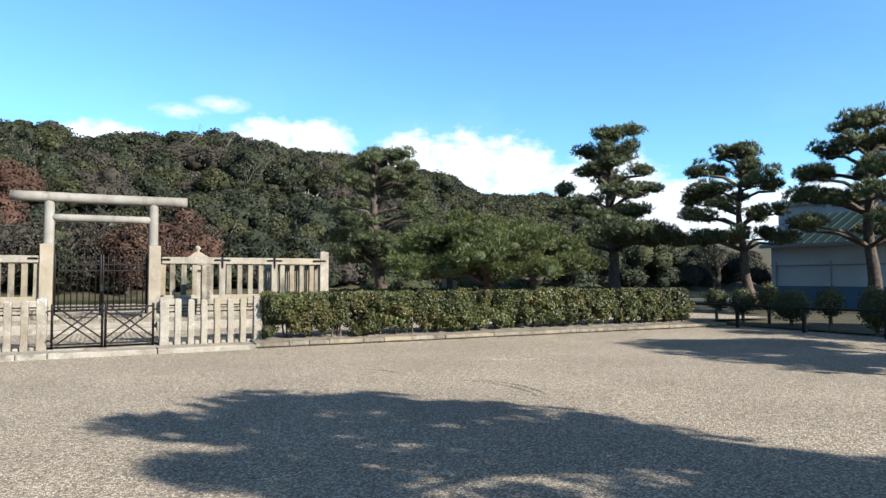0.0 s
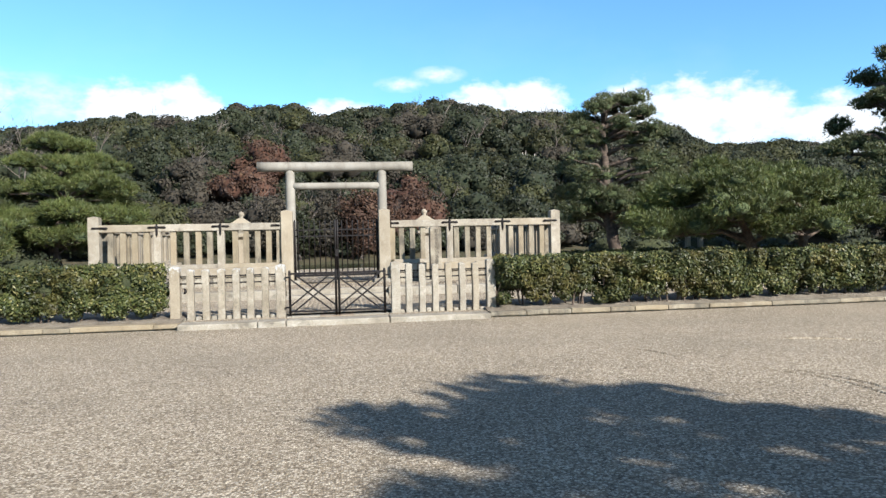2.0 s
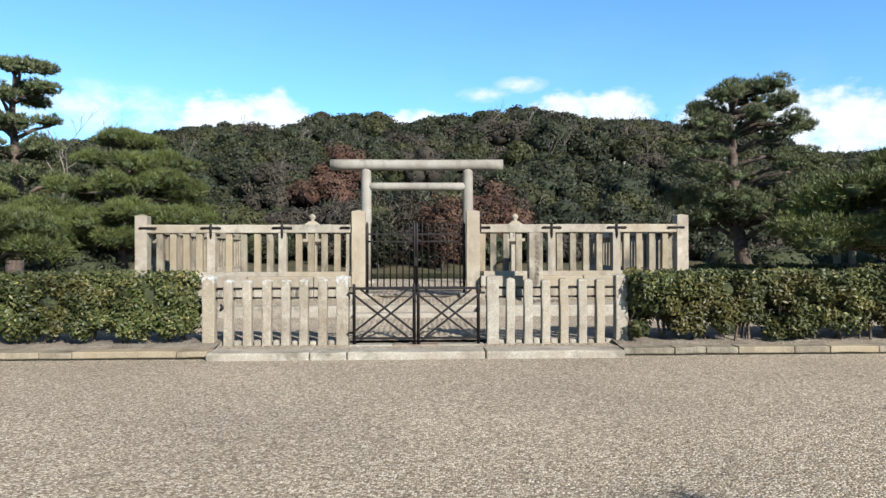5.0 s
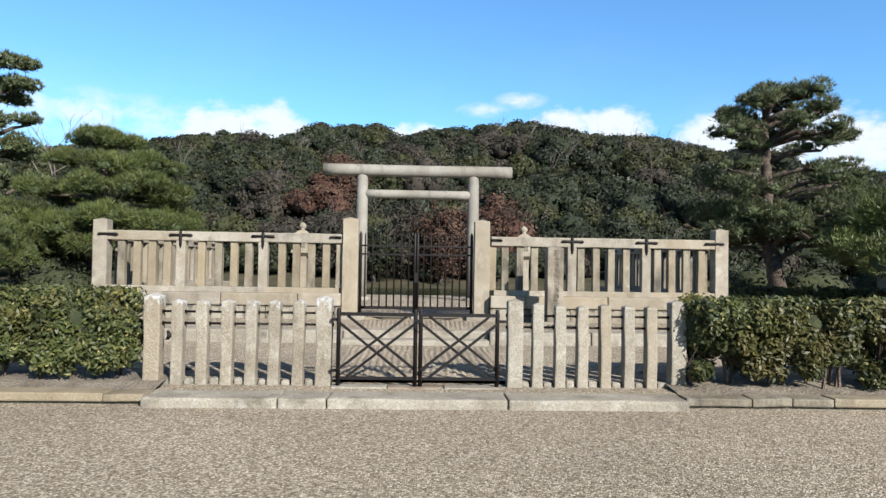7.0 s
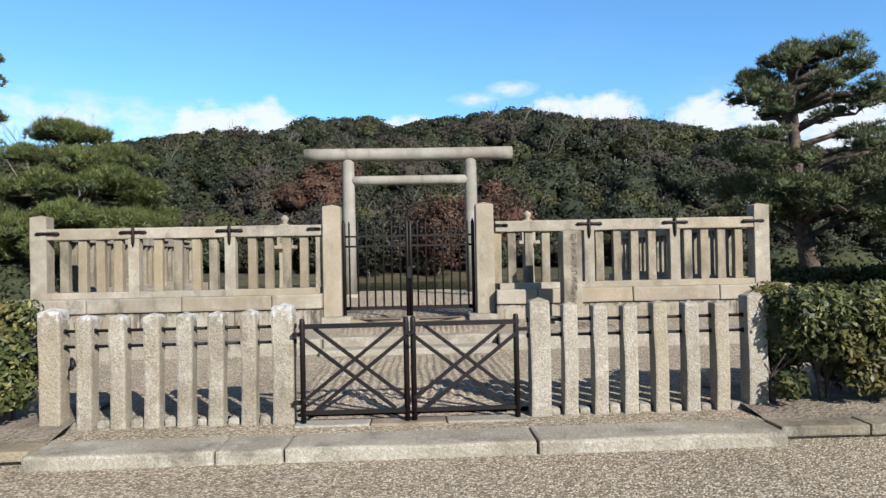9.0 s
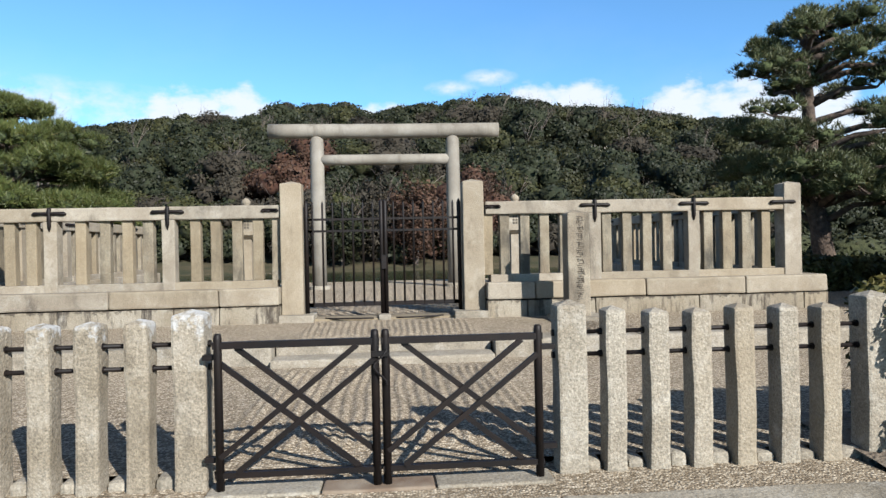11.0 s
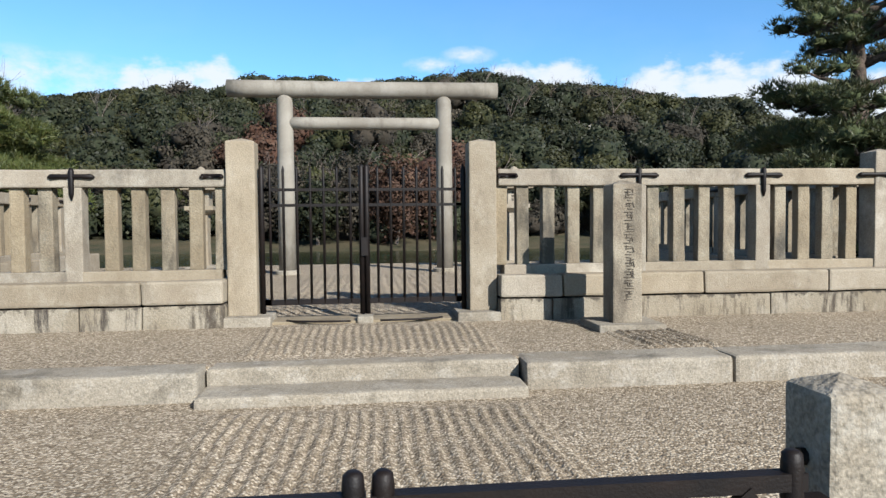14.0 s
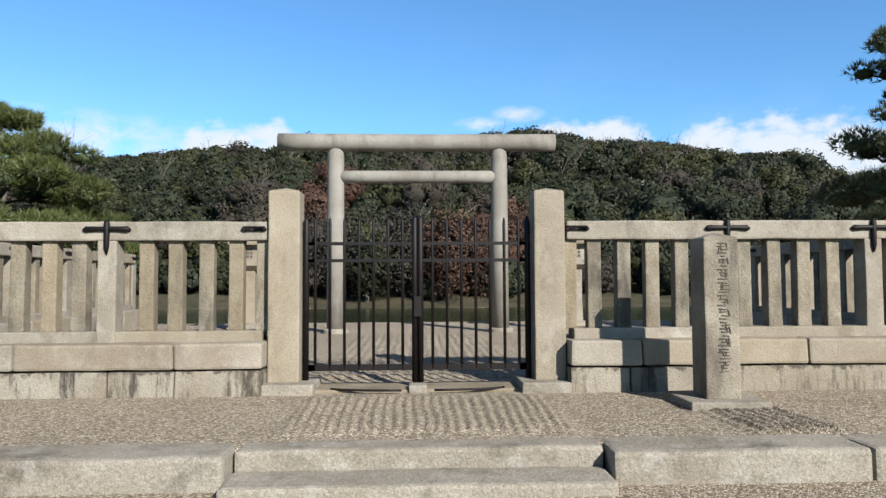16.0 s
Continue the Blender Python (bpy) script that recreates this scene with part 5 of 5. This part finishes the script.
def woods():
    rng = np.random.default_rng(12)
    kinds = {"dark": [], "olive": [], "brown": [], "red": []}
    bare = []
    y = 54.0
    while y < 226:
        step = 3.6 + (y - 54) * 0.030
        x = -min(0.68 * y + 4, 135) + rng.uniform(0, step)
        while x < min((1.15 if y < 80 else 0.82) * y + 6, 150):
            xx, yy = x + rng.uniform(-0.3, 0.3) * step, y + rng.uniform(-0.4, 0.4) * step
            r = rng.uniform(0.5, 1.0) * step * 0.80
            if y > 205 and rng.random() < 0.4:
                r *= 0.75
            h = r * rng.uniform(0.7, 1.2)
            z = float(hill_z(xx, yy)) + r * rng.uniform(0.4, 1.25)
            if 91 < yy < 101.5 and 22.5 < xx < 36:
                x += step
                continue
            u = rng.random() + 0.25 * noise.noise(Vector((xx * 0.03, yy * 0.03, 4.0)))
            k = "dark" if u < 0.62 else "olive" if u < 0.93 else "brown"
            if y < 62 and -3 < xx < 9:
                k = "red" if rng.random() < 0.5 else "brown"
            elif 64 < y < 88 and abs(xx + 8.0) < 3.8:
                k = "red"
            elif y < 72 and -15 < xx < 2 and rng.random() < 0.55:
                k = "brown"
            if y < 60:
                z = 1.2 + r * 0.7
            crest = np.interp(xx * 216 / yy, CANOPY_X, CANOPY_Z) * (yy / 216) + 0.7 - 0.72 * h - 0.30 * r
            if y > 196:
                z = crest - (rng.uniform(0, 0.5) if rng.random() < 0.4 else rng.uniform(1.5, 5.0))
            else:
                z = min(z, crest - 0.5)
            kinds[k].append((xx, yy, z, r, h))
            if y < 74:
                kinds["brown" if rng.random() < 0.4 else "dark"].append((xx + step * 0.5, yy - 1.0, float(hill_z(xx, yy)) + 0.7, 1.9, 1.3))
            if rng.random() < (0.30 if 12 < xx < 60 and y > 110 else 0.08):
                bare.append((xx, yy - r, z, r))
            x += step
        y += step * 0.90
    labels = {"dark": "dense dark evergreen woods covering a hillside", "olive": "olive-green evergreen trees among the hillside woods",
              "brown": "brown half-bare trees among the hillside woods", "red": "russet autumn trees among the hillside woods"}
    mats = {"dark": WOODS, "olive": WOODS_OLIVE, "brown": WOODS_BROWN, "red": WOODS_RED}
    for k, trees in kinds.items():
        Vq, Vc, Fc = crowns(rng, trees, 78)
        w = tagged(new("woods", cloud_mesh("woods", Vq, 4, [mats[k]])), labels[k], "trees", kind="stuff")
        part("inner_growth", mesh_from("inner_growth", Vc, Fc, [CORES[k]], True), None, w)
    Vb, Fb = [], []
    rr = random.Random(2)
    for x, yy, z, r in bare:
        twig_tree(rr, (x, yy, z - r), r * rr.uniform(2.0, 2.7), Vb, Fb, 0.025 * r)
    tagged(new("bare_trees", mesh_from("bare_trees", Vb, Fb, [TWIG])), "leafless grey-brown trees among the hillside woods", "trees", kind="stuff")


def twig_tree(rr, base, h, V, F, r=0.09, spread=0.5, depth=3):
    def grow(p, d, l, rad, k):
        q = p + d * l
        tube_data([p, p.lerp(q, 0.5) + Vector((rr.uniform(-1, 1), rr.uniform(-1, 1), 0)) * l * 0.05, q], [rad, rad * 0.8, rad * 0.6], 3, False, V, F)
        if k:
            for _ in range(3):
                e = (d + Vector((rr.uniform(-1, 1), rr.uniform(-1, 1), rr.uniform(-0.2, 0.6))) * spread * 1.4).normalized()
                grow(p.lerp(q, rr.uniform(0.55, 1.0)), e, l * rr.uniform(0.5, 0.75), rad * 0.5, k - 1)
    grow(Vector(base), Vector((rr.uniform(-0.1, 0.1), 0, 1)).normalized(), h * 0.45, r, depth)


# core colours with the interior shadow of each kind of crown painted in
CORES = {"dark": material("dark_shaded_core", (0.011, 0.015, 0.007), (0.020, 0.024, 0.011), 0.8, 0.95, bump=0.1, bump_scale=3, vary=0.0),
         "olive": material("olive_shaded_core", (0.018, 0.020, 0.008), (0.030, 0.032, 0.011), 0.8, 0.95, bump=0.1, bump_scale=3, vary=0.0),
         "brown": material("brown_shaded_core", (0.022, 0.018, 0.013), (0.035, 0.028, 0.020), 0.8, 0.95, bump=0.1, bump_scale=3, vary=0.0),
         "red": material("russet_shaded_core", (0.035, 0.015, 0.010), (0.055, 0.025, 0.014), 0.8, 0.95, bump=0.1, bump_scale=3, vary=0.0)}
woods()

# autumn trees on the far bank of the moat
def autumn_tree(x, y, h, r, mat, core, seed, label):
    rng = np.random.default_rng(seed)
    rr = random.Random(seed)
    t = thing("autumn_tree", label, "tree", "trees on the far bank")
    V, F = [], []
    twig_tree(rr, (x, y, 0.3), h * 1.15, V, F, 0.11, 0.5, 4)
    tagged(part("branch_growth", mesh_from("branch_growth", V, F, [TWIG]), None, t), kind="stuff")
    n = 5200
    d = unit_dirs(rng, n)
    k = 1 + 0.25 * np.sin(d[:, 0] * 5 + seed) * np.cos(d[:, 2] * 6) + 0.15 * np.sin(d[:, 2] * 13 + d[:, 0] * 9)
    rad = (rng.random(n) ** 0.4) * k
    C = np.stack([x + d[:, 0] * r * rad, y + d[:, 1] * r * rad, 0.4 + h * 0.5 + d[:, 2] * h * 0.5 * rad], 1)
    tagged(part("foliage", cloud_mesh("foliage", quads(rng, C, d, 0.13, rng.uniform(0.15, 0.28, n), 1.0), 4, [mat]), None, t), kind="stuff")


for x, y, h, r, mt, lab in ((2.5, 50.2, 5.0, 1.7, "red", "russet autumn tree with thin foliage beyond the moat"), (4.6, 52.0, 4.0, 1.4, "red", "russet autumn tree with thin foliage beyond the moat"),
                            (0.2, 51.5, 5.4, 1.6, "brown", "brown half-bare tree beyond the moat"), (-1.8, 50.5, 3.8, 1.5, "dark", "dark evergreen bush beyond the moat"),
                            (7.2, 55.0, 5.6, 1.7, "red", "russet autumn tree with thin foliage beyond the moat"), (-3.6, 53.0, 4.6, 1.7, "brown", "brown half-bare tree beyond the moat")):
    autumn_tree(x, y, h, r, {"red": WOODS_RED, "brown": WOODS_BROWN, "dark": WOODS}[mt], CORES[mt], int(x * 10 + 500), lab)

# pale dead trunks on the slope
rr = random.Random(8)
for dx, lean, h in ((0.0, -0.12, 5.0), (1.0, 0.15, 4.6), (3.8, 0.1, 3.8), (6.2, -0.05, 3.4)):
    dead = thing("dead_tree", "pale bleached dead trunk standing among green trees", "dead tree", "dead trees")
    V, F = [], []
    b = Vector((28.6 + dx, 100.0, 11.1))
    h *= 0.68
    t = b + Vector((lean * h, 0, h))
    tube_data([b - Vector((0, 0, 2)), b.lerp(t, 0.5) + Vector((0.15, 0, 0)), t], [0.16, 0.14, 0.08], 6, True, V, F)
    part("trunk", mesh_from("trunk", V, F, [PALE_BARK]), None, dead)
    for s in (-1, 1):
        V, F = [], []
        c = b.lerp(t, rr.uniform(0.45, 0.7))
        tube_data([c, c + Vector((s * 0.35, 0, 0.8)), c + Vector((s * 0.42, 0, 1.35))], [0.09, 0.07, 0.04], 5, True, V, F)
        part("limb", mesh_from("limb", V, F, [PALE_BARK]), None, dead)

# bare trees at the rim of the grove
for k, (x, y, z, h, lab) in enumerate(((-30.5, 66, 2.0, 14.0, "leafless tree with fine grey branches above the grove"), (-27, 68, 2.0, 13.0, "leafless tree with fine grey branches above the grove"),
                                       (25.5, 21.5, 0.0, 3.8, "low leafless cherry tree by the rail fence"), (23.4, 19.5, 0.0, 3.4, "low leafless cherry tree by the rail fence"))):
    rr = random.Random(30 + k)
    V, F = [], []
    twig_tree(rr, (0, 0, 0), h, V, F, 0.10 if h < 5 else 0.16, 0.6, 4)
    t = thing("bare_tree", lab, "tree", "bare trees", at=(x, y, z))
    tagged(part("branch_growth", mesh_from("branch_growth", V, F, [TWIG if h > 5 else BARK]), None, t), kind="stuff")


# undergrowth behind the hedge and along the moat
def shrub(name, x, y, z0, rx, ry, rz, mat, seed, label, group="", leaf=0.06, density=420):
    rng = np.random.default_rng(seed)
    s = thing(name, label, "shrub", group)
    n = int(density * (rx * ry + rx * rz + ry * rz) * 4 / 3 * 3)
    d = unit_dirs(rng, n)
    rad = rng.uniform(0.8, 1.05, n) * (1 + 0.12 * np.sin(d[:, 0] * 6 + seed) * np.cos(d[:, 2] * 5))
    C = np.stack([x + d[:, 0] * rx * rad, y + d[:, 1] * ry * rad, z0 + rz + d[:, 2] * rz * rad], 1)
    f = part("foliage", cloud_mesh("foliage", quads(rng, C, d, leaf * 0.6, leaf * rng.uniform(0.9, 1.5, n), 1.2), 4, [mat]), None, s)
    # dark solid middle that paints the shade seen through the leaves
    Vc, Fc = [], []
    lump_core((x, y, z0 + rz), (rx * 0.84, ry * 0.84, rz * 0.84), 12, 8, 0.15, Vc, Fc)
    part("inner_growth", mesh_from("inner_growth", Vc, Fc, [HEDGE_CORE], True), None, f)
    V, F = tube_data([(x, y, 0.0), (x, y, z0 + rz)], [0.05, 0.04], 6)
    part("stem", mesh_from("stem", V, F, [BARK]), None, s)
    return s


for k, (x, y, rx, rz, z0) in enumerate(((17.6, 14.6, 0.35, 0.33, 0.42), (17.9, 13.9, 0.38, 0.40, 0.30), (18.4, 13.4, 0.34, 0.46, 0.35), (18.0, 12.4, 0.55, 0.46, 0.15), (17.6, 11.0, 0.35, 0.4, 0.35), (17.2, 9.6, 0.42, 0.52, 0.15), (17.4, 8.2, 0.5, 0.5, 0.2))):
    shrub("topiary_shrub", x, y, z0, rx, rx, rz, HEDGE, 60 + k, "small clipped shrub beside the rail fence", "clipped shrubs")
for k in range(16):
    rr = random.Random(90 + k)
    x = -9.2 - rr.uniform(0, 14) if k % 2 else 10.5 + rr.uniform(0, 16)
    shrub("undergrowth_shrub", x, rr.uniform(28, 31.5), 0.05, rr.uniform(0.9, 1.6), 0.8, rr.uniform(0.5, 0.9), WOODS, 120 + k, "low dark evergreen shrub under the pines", "undergrowth", 0.14, 60)
hedge("hedge", -24, -5.9, 16.9, 17.7, 0.95, 260, 19, "long low clipped hedge beside the terrace", 2.0)
hedge("hedge", 7.8, 21, 23.0, 23.7, 1.0, 260, 20, "long low clipped hedge in the shade of the pines", 2.0)


# ---- rail fence, shed and buildings on the east side ----
rf = thing("rail_fence", "low dark metal rail fence on square posts", "fence")
ys = [14.9, 13.1, 11.1, 9.1, 7.1, 5.1, 3.1, 1.1, -0.9, -2.9]
for y in ys:
    part("post", block(16.66, 16.74, y - 0.04, y + 0.04, -0.05, 0.72, 0.008), IRON, rf)
for z in (0.62,):
    part("rail", tube("rail", [(16.7, ys[0], z), (16.7, ys[-1], z)], 0.028, IRON, 8), IRON, rf)

house = thing("storage_building", "white plastered building with a green sheet roof behind the pines", "building")
hx, hy = 29.6, 21.8
part("wall", block(hx, hx + 7.0, hy - 9.0, hy, 0.0, 2.95, 0.01), PLASTER, house)
V = [(hx - 0.4, hy + 0.3, 2.9), (hx - 0.4, hy - 9.3, 2.9), (hx + 7.4, hy - 9.3, 2.9), (hx + 7.4, hy + 0.3, 2.9), (hx + 2.6, hy - 0.6, 4.5), (hx + 2.6, hy - 8.4, 4.5), (hx + 5, hy - 8.4, 4.5), (hx + 5, hy - 0.6, 4.5)]
part("roof", mesh_from("roof", V, [(0, 1, 5, 4), (1, 2, 6, 5), (2, 3, 7, 6), (3, 0, 4, 7), (4, 5, 6, 7), (0, 3, 2, 1)], [ROOF]), None, house)
for k in range(18):
    y = hy - 0.4 - k * 0.5
    part("roof_seam", tube("roof_seam", [(hx - 0.38, y, 2.93), (hx + 2.55, min(max(y, hy - 8.3), hy - 0.7), 4.52)], 0.025, ROOF, 5, False), None, house)
part("eaves_board", block(hx - 0.45, hx - 0.38, hy - 9.3, hy + 0.3, 2.78, 2.92, 0.0), GREY, house)
part("base_band", block(hx - 0.03, hx + 0.2, hy - 9.0, hy + 0.03, 0.0, 1.0, 0.0), BLUE_PANEL, house, "blue-grey base boarding")
part("wall_rail", tube("wall_rail", [(hx - 0.06, hy, 1.95), (hx - 0.06, hy - 9.0, 1.95)], 0.03, GREY, 6), None, house)
for d in (0.3, 3.0, 5.7):
    part("wall_post", tube("wall_post", [(hx - 0.06, hy - d, 0.9), (hx - 0.06, hy - d, 2.15)], 0.03, GREY, 6), None, house)
flats = thing("apartment_building", "grey building with white balcony rails far behind the pines", "building")
part("wall", block(60, 74, 30, 44, 0, 8.2, 0.0), GREY, flats)
part("roof", block(59.6, 74.4, 29.6, 44.4, 8.2, 8.6, 0.0), GREY, flats)
for z in (2.6, 5.4):
    for k in range(6):
        part("window", block(59.93, 60.02, 30.8 + k * 2.2, 32.2 + k * 2.2, z, z + 1.5, 0.0), GLASS, flats)
    part("balcony_rail", joined_bars("balcony_rail", [((59.2, 30, z + 1.0), (59.2, 44, z + 1.0)), ((59.2, 30, z), (59.2, 44, z))] + [((59.2, 30 + 0.5 * i, z), (59.2, 30 + 0.5 * i, z + 1.0)) for i in range(29)], 0.04, PLASTER), None, flats)

# two small markers under the pines
for x, y in ((13.5, 24.8), (14.1, 25.0)):
    mk = thing("marker_post", "small pale stone marker post under the pines", "marker post", "marker posts")
    part("shaft", post(0.16, 0.14, 1.4, 0.03, 0.01, 0.003), STONE, mk).location = (x, y, 0.04)
